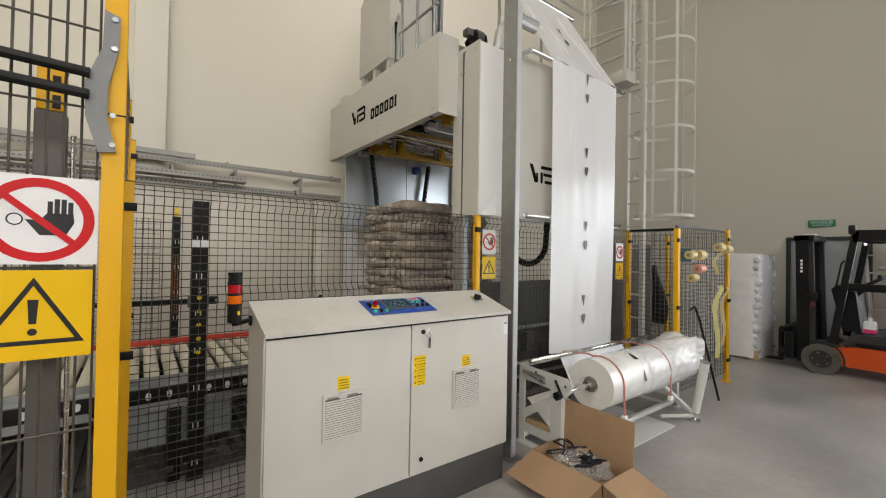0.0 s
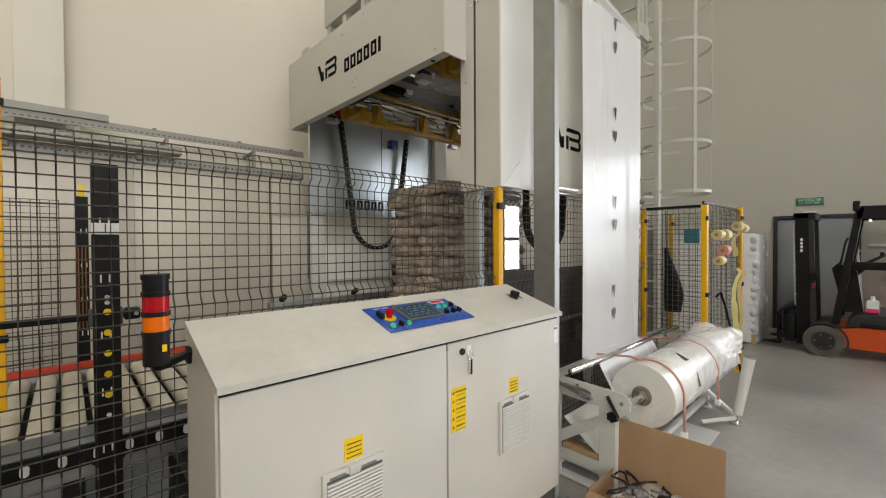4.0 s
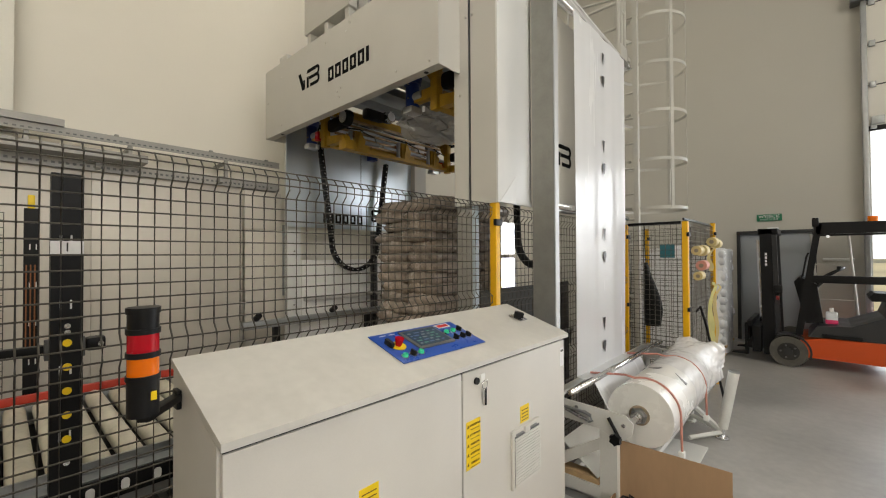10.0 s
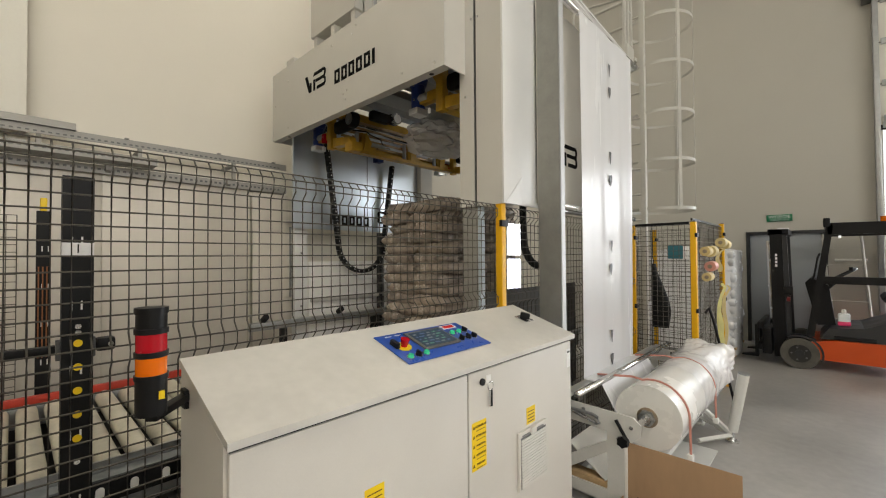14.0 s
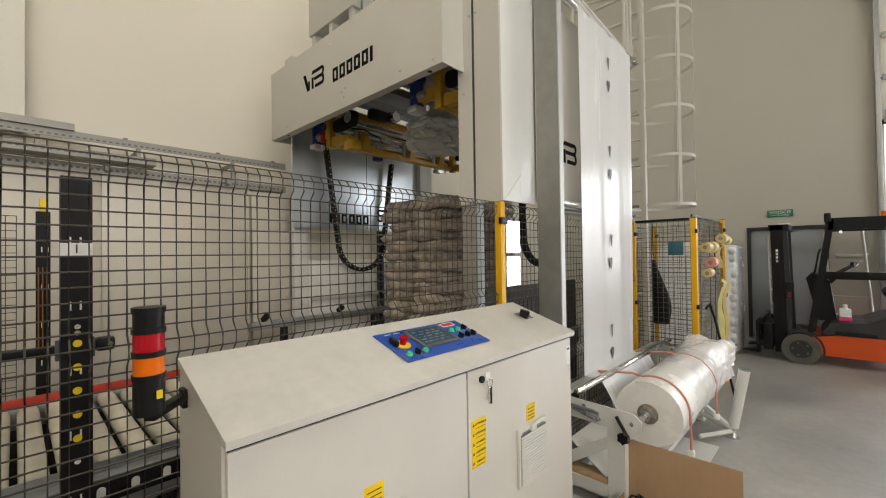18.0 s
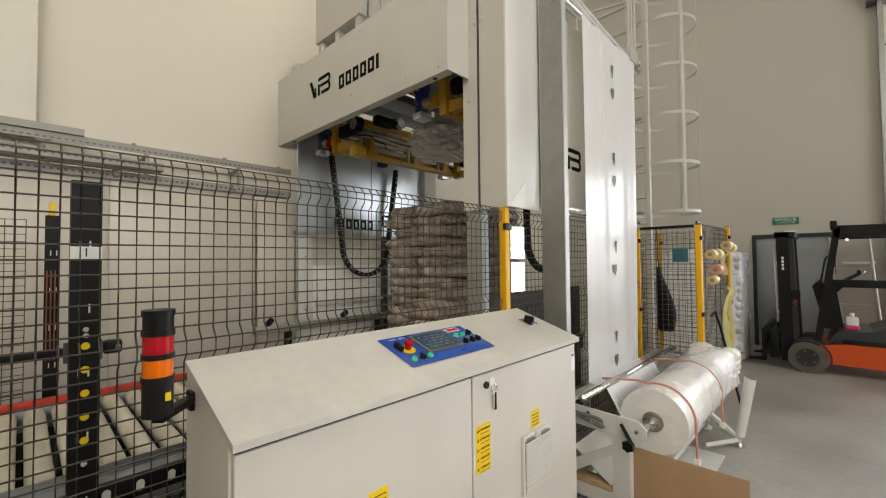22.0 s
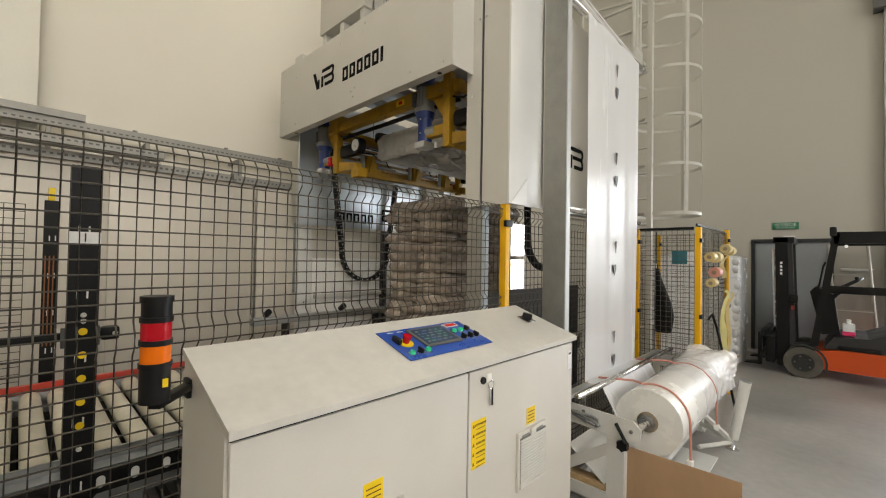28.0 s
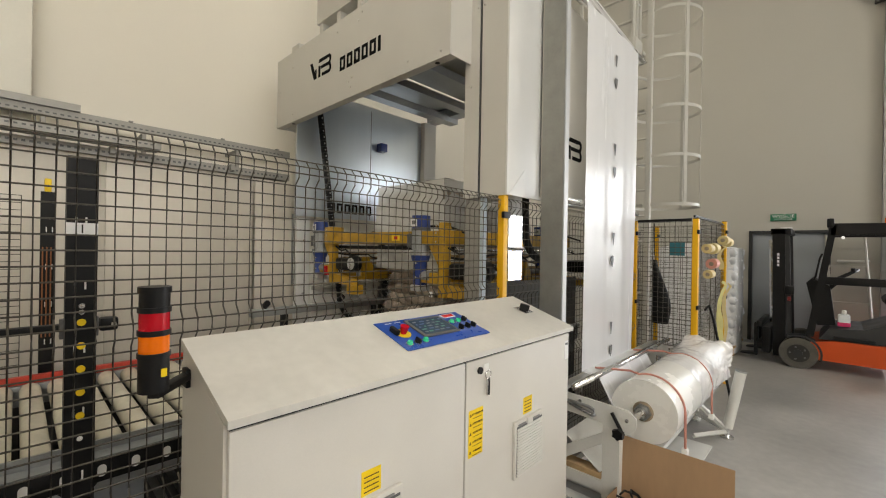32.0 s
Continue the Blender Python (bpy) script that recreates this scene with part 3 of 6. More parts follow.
for x, y in ((0.068, 0.03), (0.335, 0.065), (0.375, 0.065), (0.41, 0.065), (0.41, 0.12)):
    b = part("button_ring", T((x, y, 0.003), (x, y, 0.009), 0.014, 20), STEEL, cp)
    part("black_cap", B(x - 0.004, x + 0.004, y - 0.013, y + 0.013, 0.009, 0.024, bevel=0.002), BLACK, b)
part("red_label", B(0.335, 0.41, 0.165, 0.195, 0.003, 0.004), SIGNW, cp)
part("red_label_mark", B(0.342, 0.403, 0.17, 0.19, 0.004, 0.0046), SIGNR, cp)
for x in (0.04, 0.085, 0.325, 0.365):
    part("print_line", B(x, x + 0.03, 0.186, 0.190, 0.003, 0.0036), SIGNW, cp)
ss = thing("selector_switch", "black rotary main switch on a square plate", "switch", pose(1.47, 0.2, ZF + 0.2 * math.tan(radians(SLOPE)) + 0.008, SLOPE, 0, 0))
part("plate", B(-0.036, 0.036, -0.036, 0.036, 0, 0.004, bevel=0.001), STEEL, ss)
part("knob", B(-0.012, 0.012, -0.024, 0.024, 0.004, 0.032, bevel=0.005, m=pose(0, 0, 0, 0, 0, 35)), BLACK, ss)

# signal tower on its bracket
s = thing("signal_tower", "black signal tower with red and amber lenses", "signal light", pose(-0.10, 0.185, 0))
part("bracket_arm", B(0.0, 0.150, -0.013, 0.013, 1.180, 1.1985, bevel=0.003, m=pose(0, 0, 0, 0, 0, 48)), BLACK, s)
part("bracket_plate", B(0.088, 0.0995, 0.090, 0.13, 1.160, 1.208, bevel=0.003), BLACK, s)
for nm, z0, z1, r, m in (("base", 1.199, 1.278, 0.0305, BLACK), ("collar", 1.278, 1.289, 0.033, BLACK), ("amber_lens", 1.289, 1.328, 0.030, ORANGEPL), ("collar", 1.328, 1.340, 0.033, BLACK),
                         ("red_lens", 1.340, 1.380, 0.030, REDPL), ("collar", 1.380, 1.392, 0.033, BLACK), ("buzzer", 1.392, 1.425, 0.030, BLACK), ("cap", 1.425, 1.438, 0.033, BLACK)):
    part(nm, T((0, 0, z0), (0, 0, z1), r, 28), m, s)
part("sticker", B(0.008, 0.019, -0.033, -0.027, 1.236, 1.254), LABELY, s)


# ---- wire fences ----
def fold_profile(z0, z1, folds, depth=0.028):
    pts = [(0.0, z0)]
    for f in folds:
        pts += [(0.0, f - 0.05), (-depth, f - 0.022), (-depth, f + 0.018), (0.0, min(f + 0.048, z1 - 0.001))]
    return pts + [(0.0, z1)]


def wire_panel(name, label, a, b, z0, z1, step, rows, folds=(), r=0.0027, group="wire fences", first=None, m=None):
    """A welded wire panel from a to b on the plan, with sharp folds; each wire a part."""
    a, b = Vector((*a, 0)), Vector((*b, 0))
    d = b - a
    ang = math.degrees(math.atan2(d.y, d.x))
    th = thing(name, label, "fence panel", pose(a.x, a.y, 0, 0, 0, ang), group)
    prof = fold_profile(z0, z1, folds)
    vm = mesh_of(P([(0, y, z) for y, z in prof], r, 5), m or WIRE)
    hm = mesh_of(T((0, 0, 0), (d.length, 0, 0), r, 5), m or WIRE)
    n = round(d.length / step)
    for i in range(n + 1):
        o = new("wire", vm)
        o.parent, o.location = th, (i * d.length / n, 0, 0)
    zs, z = [], z1 - r
    if first:
        zs, z = [z1 - r, z1 - 0.029, z1 - 0.056], first
    while z >= z0:
        zs.append(z)
        z -= rows
    for z in zs:
        off = 0.0
        for f in folds:
            if abs(z - f) < 0.05:
                off = -0.028 * min(1.0, (0.05 - abs(z - f)) / 0.028)
        o = new("wire", hm)
        o.parent, o.location = th, (0, off - 2 * r, z)
    return th


def post(name, x, y, z1, w=0.05, m=None, label="yellow powder-coated square fence post on a foot plate", group="fence posts"):
    th = thing(name, label, "fence post", pose(x, y, 0), group)
    part("tube", B(-w / 2, w / 2, -w / 2, w / 2, 0.006, z1 - 0.004, bevel=0.003), m or YELLOW, th)
    part("foot", B(-w * 1.2, w * 1.2, -w, w, 0, 0.006), m or YELLOW, th)
    part("cap", B(-w / 2 - 0.001, w / 2 + 0.001, -w / 2 - 0.001, w / 2 + 0.001, z1 - 0.004, z1, bevel=0.002), BLACK, th)
    for z in (0.25, 1.0, z1 - 0.15):
        part("clamp", B(-w / 2 - 0.012, w / 2 + 0.012, -w / 2 - 0.012, -w / 2 + 0.01, z, z + 0.04, bevel=0.003), BLACK, th)
    return th


FOLDS = (0.24, 0.76, 1.28, 1.82)
wire_panel("wire_fence", "dark grey welded wire fence panel with folded ribs", (-0.501, 0.57), (1.725, 0.57), 0.04, 1.869, 0.042, 0.0425, FOLDS, first=1.768)
wire_panel("wire_fence", "dark grey welded wire fence panel behind the film", (1.80, 0.57), (2.95, 0.57), 0.08, 1.86, 0.05, 0.05, FOLDS)
wire_panel("wire_fence", "dark grey welded wire fence panel behind the film", (3.0, 0.57), (4.13, 0.57), 0.08, 1.86, 0.05, 0.05, FOLDS)
post("fence_post", -0.525, 0.567, 1.88, 0.055)
post("fence_post", 1.762, 0.545, 1.88, 0.045)
post("fence_post", 4.176, 0.565, 1.86, 0.05)
# enclosure round the ladder
wire_panel("wire_fence", "dark grey wire panel closing off the ladder", (4.15, 0.53), (4.14, 0.03), 0.1, 1.84, 0.05, 0.05)
wire_panel("wire_fence", "dark grey wire panel hung with tape rolls", (4.17, 0.0), (5.49, 0.0), 0.1, 1.88, 0.05, 0.05)
wire_panel("wire_fence", "dark grey wire panel closing off the ladder", (5.52, 0.03), (5.52, 1.6), 0.1, 1.88, 0.05, 0.05)
post("fence_post", 4.125, 0.0, 1.865)
post("fence_post", 5.52, 0.0, 1.92)
post("fence_post", 5.56, 0.75, 1.88, 0.045)
post("fence_post", 5.56, 1.10, 1.88, 0.045)
bm = B(4.15, 5.5, 0.012, 0.03, 1.875, 1.90, bevel=0.004)
solo("top_rail", B(4.13, 4.155, 0.04, 0.53, 1.842, 1.868, bevel=0.004), BLACK, "black top rail of the wire enclosure", "rail")
solo("top_rail", bm, BLACK, "black top rail of the wire enclosure", "rail")

# gate wing with its signs
gw = wire_panel("gate_wing", "wire mesh gate wing with yellow stile", (-1.75, -0.70), (-0.56, -0.70), 0.1, 2.45, 0.03, 0.19, (), 0.003, "gate wings")
gs = thing("gate_stile", "yellow gate stile with a grey latch plate", "gate stile", pose(-0.53, -0.70, 0))
part("tube", B(-0.022, 0.022, -0.02, 0.03, 0.02, 2.6, bevel=0.003), YELLOW, gs)
part("joint", B(-0.0225, 0.0225, -0.021, 0.031, 1.865, 1.869), BLACK, gs)
bm = bmesh.new()
for quad in ([(-0.024, 2.02), (0.006, 2.02), (0.008, 2.10), (-0.022, 2.11)], [(-0.055, 1.93), (-0.012, 1.93), (0.006, 2.02), (-0.024, 2.02)], [(-0.052, 1.85), (-0.012, 1.85), (-0.012, 1.93), (-0.055, 1.93)], [(-0.028, 1.77), (0.006, 1.775), (-0.012, 1.85), (-0.052, 1.85)]):
    prism(bm, quad, -0.034, -0.022)
part("latch_plate", bm, LATCH, gs, "grey metal latch plate")
for z in (1.79, 1.86, 2.02, 2.09):
    part("bolt", T((-0.002, -0.040, z), (-0.002, -0.034, z), 0.006, 10), GALV, gs)
for z in (1.93, 1.98):
    part("slide_bar", T((-1.2, -0.04, z + 0.015), (-0.045, -0.04, z - 0.030), 0.012, 10), BLACK, gs)
for z in (0.45, 0.52):
    part("bolt", T((-0.012, -0.024, z), (-0.012, -0.019, z), 0.006, 8), BLACK, gs)
wire_panel("return_panel", "tall brown wire mesh panel seen edge-on", (-0.545, -0.66), (-0.545, 1.3), 0.1, 2.5, 0.02, 0.06, (), 0.0022, m=mat("wire_brown", (0.21, 0.178, 0.140), 0.45, 0.2, 0.15, 30, 120, 0.1))
post("fence_post", -0.577, 0.62, 2.5, 0.03)
post("fence_post", -0.55, 1.33, 2.5, 0.04)
post("fence_post", -0.53, 2.05, 2.4, 0.04)


def hand_sign(x, y, z, w, h, m=SIGNW):
    s = thing("prohibition_sign", "white no-touching sign with a red ring and black hand", "sign", pose(x, y, z), "safety signs")
    ink, red = (LAMK, LAMR) if m in (LAMW, LAMY) else (INK, SIGNR)
    part("plate", B(-w / 2, w / 2, 0, 0.003, -h / 2, h / 2), m, s)
    bm = bmesh.new()
    annulus(bm, w * 0.37, w * 0.47, -0.0012, 0, "y")
    q = part("red_ring", bm, red, s)
    a = radians(-42)
    part("slash", PR([(math.cos(a) * u - math.sin(a) * v, math.sin(a) * u + math.cos(a) * v) for u, v in ((-w * .4, -w * .035), (w * .4, -w * .035), (w * .4, w * .035), (-w * .4, w * .035))], -0.0018, -0.0012), red, s)
    bm = bmesh.new()
    prism(bm, [(w * u, w * v) for u, v in ((-.12, -.0), (.0, -.17), (.22, -.17), (.29, -.02), (.28, .08), (.06, .08), (.0, .0))], -0.0008, 0)
    for k in range(4):
        u = 0.06 + k * 0.058
        prism(bm, [(w * u, w * .07), (w * (u + .044), w * .07), (w * (u + .044), w * (.26 - .03 * abs(k - 1.5))), (w * u, w * (.26 - .03 * abs(k - 1.5)))], -0.0008, 0)
    part("hand_mark", bm, ink, s)
    bm = bmesh.new()
    annulus(bm, w * 0.055, w * 0.068, -0.0008, 0, "y", -w * 0.2, 0.0, 20)
    part("round_mark", bm, ink, s)
    return s


def bang_sign(x, y, z, w, h, m=SIGNY):
    s = thing("warning_sign", "yellow warning sign with a black triangle", "sign", pose(x, y, z), "safety signs")
    ink, red = (LAMK, LAMR) if m in (LAMW, LAMY) else (INK, SIGNR)
    part("plate", B(-w / 2, w / 2, 0, 0.003, -h / 2, h / 2), m, s)
    bm = bmesh.new()
    o, i_ = [(-.44, -.33), (.44, -.33), (0, .42)], [(-.355, -.28), (.355, -.28), (0, .325)]
    for k in range(3):
        j = (k + 1) % 3
        prism(bm, [(w * p[0], w * p[1]) for p in (o[k], o[j], i_[j], i_[k])], -0.001, 0)
    part("triangle", bm, ink, s)
    bm = bmesh.new()
    prism(bm, [(w * u, w * v) for u, v in ((-.045, .17), (.045, .17), (.03, -.1), (-.03, -.1))], -0.001, 0)
    prism(bm, ring(16, w * 0.04, 0, -w * 0.19), -0.001, 0)
    part("exclamation_mark", bm, ink, s)
    return s


hand_sign(-0.655, -0.712, 1.605, 0.20, 0.20)
bang_sign(-0.662, -0.712, 1.392, 0.20, 0.20)
hand_sign(1.905, 0.545, 1.655, 0.155, 0.205, LAMW)
bang_sign(1.905, 0.545, 1.435, 0.155, 0.19, LAMY)
hand_sign(3.95, 0.545, 1.60, 0.155, 0.205)
bang_sign(3.95, 0.545, 1.385, 0.155, 0.19)

# ---- roller conveyor ----
cv = thing("roller_conveyor", "grey roller conveyor with a red side rail", "conveyor")
CX0, CX1, CY0, CY1, CZ = -2.6, 4.3, 1.30, 2.72, 0.60
part("near_rail", PR([(CY0 - 0.06, 0.50), (CY0, 0.50), (CY0, 0.705), (CY0 - 0.012, 0.705), (CY0 - 0.012, 0.66), (CY0 - 0.06, 0.65)], CX0, CX1, "x"), GALV, cv)
part("far_rail", B(CX0, CX1, CY1, CY1 + 0.05, CZ - 0.1, CZ + 0.03, bevel=0.004), GALV, cv)
part("red_guide", B(CX0, CX1, CY1 + 0.002, CY1 + 0.04, CZ + 0.035, CZ + 0.085, bevel=0.006), REDRAIL, cv, "red painted guide rail")
for i in range(4):
    for y in (CY0, CY1):
        part("leg", B(CX0 + 0.3 + i * 2.0, CX0 + 0.38 + i * 2.0, y - 0.04, y + 0.04, 0, CZ - 0.1, bevel=0.004), BLACK, cv)
rm = mesh_of(T((0, CY0, 0), (0, CY1, 0), 0.050, 20), ROLLER)
x = CX0 + 0.1
while x < CX1 - 0.05:
    o = new("roller", rm)
    o.parent, o.location, o.rotation_euler = cv, (x, 0, CZ - 0.008), (0, random.random() * 6, 0)
    x += 0.125
sp = part("side_plate", B(-2.4, 1.7, CY0 - 0.075, CY0 - 0.062, 0.555, 0.645, bevel=0.003), BLACK, cv, "black side plate with oval holes")
slot = mesh_of(PR([(0.015 * math.cos(a), (0.009 if math.sin(a) > 0 else -0.009) + 0.015 * math.sin(a)) for a in [i * math.pi / 8 + 0.01 for i in range(16)]], CY0 - 0.0775, CY0 - 0.0755), PANEL)
for i in range(34):
    o = new("hole", slot)
    o.parent, o.location = sp, (-2.214 + i * 0.113, 0, 0.60)
for i in range(8):
    part("lug", PR([(-2.2 + i * 0.5, 0.554), (-2.08 + i * 0.5, 0.554), (-2.11 + i * 0.5, 0.52), (-2.17 + i * 0.5, 0.52)], CY0 - 0.074, CY0 - 0.063), BLACK, cv)
part("apron", B(-0.55, 0.10, CY0 + 0.05, CY0 + 0.06, 0.22, 0.50, bevel=0.003), DOORGREY, cv, "grey sheet apron under the rollers")
# added dark sheet hides the bright wall, in place of shade under the rollers
sk = thing("conveyor_skirt", "added dark sheet standing for the shade under the conveyor", "skirt")
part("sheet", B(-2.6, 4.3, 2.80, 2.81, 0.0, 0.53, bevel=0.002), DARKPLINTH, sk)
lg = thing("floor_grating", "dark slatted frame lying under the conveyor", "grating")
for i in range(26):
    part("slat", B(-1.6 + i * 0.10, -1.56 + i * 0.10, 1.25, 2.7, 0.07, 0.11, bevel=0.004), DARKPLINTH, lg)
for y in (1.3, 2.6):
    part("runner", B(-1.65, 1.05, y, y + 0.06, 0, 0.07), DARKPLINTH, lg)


def slotted_post(name, x0, x1, y0, y1, z0, z1, label):
    p = thing(name, label, "post")
    part("profile", PR([(x0, y0), (x1, y0), (x1, y1), (x0, y1)], z0, z1, "z"), BLACK, p)
    z = z0 + 0.1
    while z < z1 - 0.08:
        for xx in (x0 + 0.025, x0 + 0.055):
            part("slot", B(xx, xx + 0.006, y0 - 0.0012, y0, z, z + 0.035), PANEL, p)
        z += 0.25
    return p


bp = slotted_post("slotted_post", -0.188, -0.094, 1.20, 1.26, 0.0, 1.872, "black slotted steel post with a numbered white label")
lb = part("label_plate", B(-0.190, -0.094, 1.195, 1.1985, 1.562, 1.612), SIGNW, bp, "white label plate")
lettering("lettering", "1", 0.05, INK, pose(-0.142, 1.1945, 1.587, *UPRIGHT["-y"]), lb)
for k in range(5):
    part("reflector", T((-0.14, 1.195, 0.854 + k * 0.0917), (-0.14, 1.199, 0.854 + k * 0.0917), 0.014, 18), LABELY, bp, "yellow round reflector")
for z in (0.765, 1.262, 1.286):
    part("bolt", T((-0.14, 1.192, z), (-0.14, 1.2, z), 0.01, 10), STEEL, bp)
rp = slotted_post("slotted_post", -0.212, -0.142, 2.86, 2.92, 0.0, 1.87, "black slotted steel post with a yellow lamp on top")
part("yellow_cap", B(-0.195, -0.16, 2.87, 2.91, 1.87, 1.96, bevel=0.008), LABELY, rp)
for k in range(3):
    part("copper_bar", T((-0.2 + k * 0.02, 2.852, 0.9), (-0.2 + k * 0.02, 2.852, 1.5), 0.004, 6), mat("copper_brown", (0.30, 0.12, 0.05), 0.45, 0.5), rp)
ar = thing("sensor_arm", "black sensor arm across the conveyor entry", "sensor arm")
part("bar", B(-0.95, -0.05, 1.29, 1.33, 1.175, 1.205, bevel=0.006), BLACK, ar)
part("head", B(-0.075, -0.012, 1.28, 1.34, 1.163, 1.218, bevel=0.012), BLACK, ar)
part("lens", T((-0.03, 1.27, 1.192), (-0.03, 1.28, 1.192), 0.010, 20), STEEL, ar)
part("clamp", B(-0.20, -0.08, 1.262, 1.29, 1.15, 1.23, bevel=0.004), GREYPL, ar)
wire_panel("wire_fence", "fine wire fence on the far side of the conveyor", (-3.0, 3.05), (-0.30, 3.05), 0.0, 1.85, 0.05, 0.05)
gp = thing("photocell_column", "galvanised column with a yellow head behind the gate", "column", pose(-0.665, -0.52, 0))
part("column", B(-0.03, 0.03, -0.03, 0.03, 0, 1.895, bevel=0.004), mat("column_brown_grey", (0.11, 0.10, 0.088), 0.5, 0.2, 0.2, 5, 60, 0.05), gp)
hdp = part("head", B(-0.027, 0.027, -0.032, 0.03, 1.895, 2.005, bevel=0.006), YELLOW, gp, "yellow head")
part("head_cap", B(-0.028, 0.028, -0.033, 0.031, 2.0052, 2.02, bevel=0.004), BLACK, hdp)
for z in (1.90, 1.95):
    part("head_stripe", B(0.004, 0.020, -0.0335, -0.032, z, z + 0.035), BLACK, hdp)
part("rod", T((0.045, -0.01, 0.0), (0.045, -0.01, 1.84), 0.006, 10), STEEL, gp)

# ---- stretch-hood machine ----
mc = thing("hood_machine", "tall grey stretch-hooding machine with a boxed portal", "packaging machine")
FX, FXB, FY0, FY1, FZ0, FZ1 = 1.53, 1.74, 0.80, 3.245, 2.75, 3.435
part("fascia", B(FX, FX + 0.012, FY0, FY1, FZ0, FZ1, bevel=0.003), MACHINE, mc, "pale grey fascia with a cut-out emblem")
part("fascia_end", B(FX + 0.012, FXB, FY0, FY0 + 0.012, FZ0, FZ1), MACHINE, mc)
part("fascia_end", B(FX + 0.012, FXB, FY1 - 0.012, FY1, FZ0, FZ1), MACHINE, mc)
part("fascia_lip", B(FX + 0.012, FX + 0.07, FY0 + 0.012, FY1 - 0.012, FZ0, FZ0 + 0.01), MACHINE, mc)
part("fascia_top", B(FX + 0.012, FXB, FY0 + 0.012, FY1 - 0.012, FZ1 - 0.012, FZ1), MACHINE, mc)
# emblem and six letter blocks, as plain dark shapes


def emblem(parent, at, flip=1):
    """Plain dark shapes: a slanting bar beside an upright, three bars closed by a bow, and a row of six slotted blocks."""
    bow = [(.30, .16), (.335, .16), (.36, .14), (.36, .105), (.345, .082), (.36, .06), (.36, .022), (.335, 0), (.30, 0)]
    bow_in = [(.30, .135), (.325, .135), (.333, .128), (.333, .105), (.318, .094), (.318, .070), (.333, .056), (.333, .03), (.30, .026)]
    for pts in ([(0, .16), (.04, .16), (.105, .02), (.105, 0), (.07, 0)], [(.085, .085), (.115, .085), (.115, 0), (.105, .02)], [(.15, .13), (.30, .13), (.30, .16), (.165, .16)], [(.19, .068), (.318, .068), (.318, .095), (.19, .095)],
                [(.15, 0), (.18, 0), (.18, .10), (.15, .10)], [(.21, 0), (.30, 0), (.30, .028), (.21, .028)]):
        part("emblem_bar", PR([(flip * u, v) for u, v in pts], -0.0015, 0.0015), CUTOUT, parent).matrix_basis = at
    bm = bmesh.new()
    band(bm, [(flip * u, v) for u, v in bow_in], [(flip * u, v) for u, v in bow], -0.0015, 0.0015, closed=False)
    part("emblem_bow", bm, CUTOUT, parent).matrix_basis = at
    for k in range(6):
        u, w = 0.50 + k * 0.104, 0.078 if k < 5 else 0.032
        bm = bmesh.new()
        if k < 5:
            for a, b, c, d in ((0, .30, 0, 1), (.70, 1, 0, 1), (.30, .70, 0, .22), (.30, .70, .78, 1)):
                prism(bm, [(flip * (u + w * p), -.045 + .115 * q) for p, q in ((a, c), (b, c), (b, d), (a, d))], -0.0015, 0.0015)
        else:
            prism(bm, [(flip * (u + w * p), -.045 + .115 * q) for p, q in ((0, 0), (1, 0), (1, 1), (0, 1))], -0.0015, 0.0015)
        part("emblem_block", bm, CUTOUT, parent).matrix_basis = at


emblem(mc, pose(FX - 0.0016, 2.56, 3.045, 0, 0, -90))
for y, z in ((1.8, 3.33), (1.75, 3.38), (2.9, 3.28), (1.9, 2.83), (1.93, 2.88), (1.88, 2.9), (1.2, 2.82), (2.9, 2.82), (0.88, 2.79), (2.1, 3.34), (3.18, 3.1), (1.15, 3.36)):
    part("screw", T((FX - 0.004, y, z), (FX, y, z), 0.008, 10), STEEL, mc)
for y in (0.95, 2.95):
    part("fixing_hole", T((FX + 0.04, y, FZ0 - 0.002), (FX + 0.04, y, FZ0), 0.016, 20), BLACK, mc)
# columns
for y0, y1 in ((0.60, 0.85), (3.22, 3.46)):
    if y0 < 1:
        part("column", B(1.76, 1.98, y0, y1, 1.87, 3.3, bevel=0.004), MACHINE, mc)
    else:
        part("far_column", PR([(1.845, 3.40), (2.0, 3.40), (2.0, 3.47), (1.99, 3.47), (1.99, 3.41), (1.855, 3.41), (1.855, 3.47), (1.845, 3.47)], 0.0, 3.3, "z"), PANEL, mc, "galvanised channel column")
        for z in (0.4, 1.0, 1.6, 2.2):
            part("column_bolt", T((1.92, 3.392, z), (1.92, 3.40, z), 0.010, 10), STEEL, mc)
    part("column", B(3.62, 3.84, y0, y1, 0, 3.3, bevel=0.004), MACHINE, mc)
part("lower_column", B(1.76, 1.80, 0.722, 0.85, 0, 1.87, bevel=0.003), TRAY, mc)
# pale bluish strip paints the light along the column's edge
part("edge_strip", B(1.758, 1.80, 0.70, 0.7215, 0, 1.869), mat("lit_edge_blue", (0.50, 0.58, 0.64), 0.5, 0.2, 0.05, 8, 60, 0.02), mc, "pale strip coloured as the column's lit edge")
part("column_cover", B(1.735, 2.42, 0.50, 0.515, 1.872, 3.30, bevel=0.003), PANEL, mc, "white cover plate")
part("column_cover", B(1.735, 1.75, 0.515, 0.709, 1.872, 3.32), MACHINE, mc)
part("column_cover", B(1.735, 1.75, 0.729, 0.85, 1.872, 3.32), MACHINE, mc)
part("gap_strip", B(1.744, 1.749, 0.709, 0.729, 1.872, 3.285), DARKPLINTH, mc)
part("slot_edge", B(1.7355, 1.7495, 0.7265, 0.7288, 1.872, 3.285), GALV, mc)
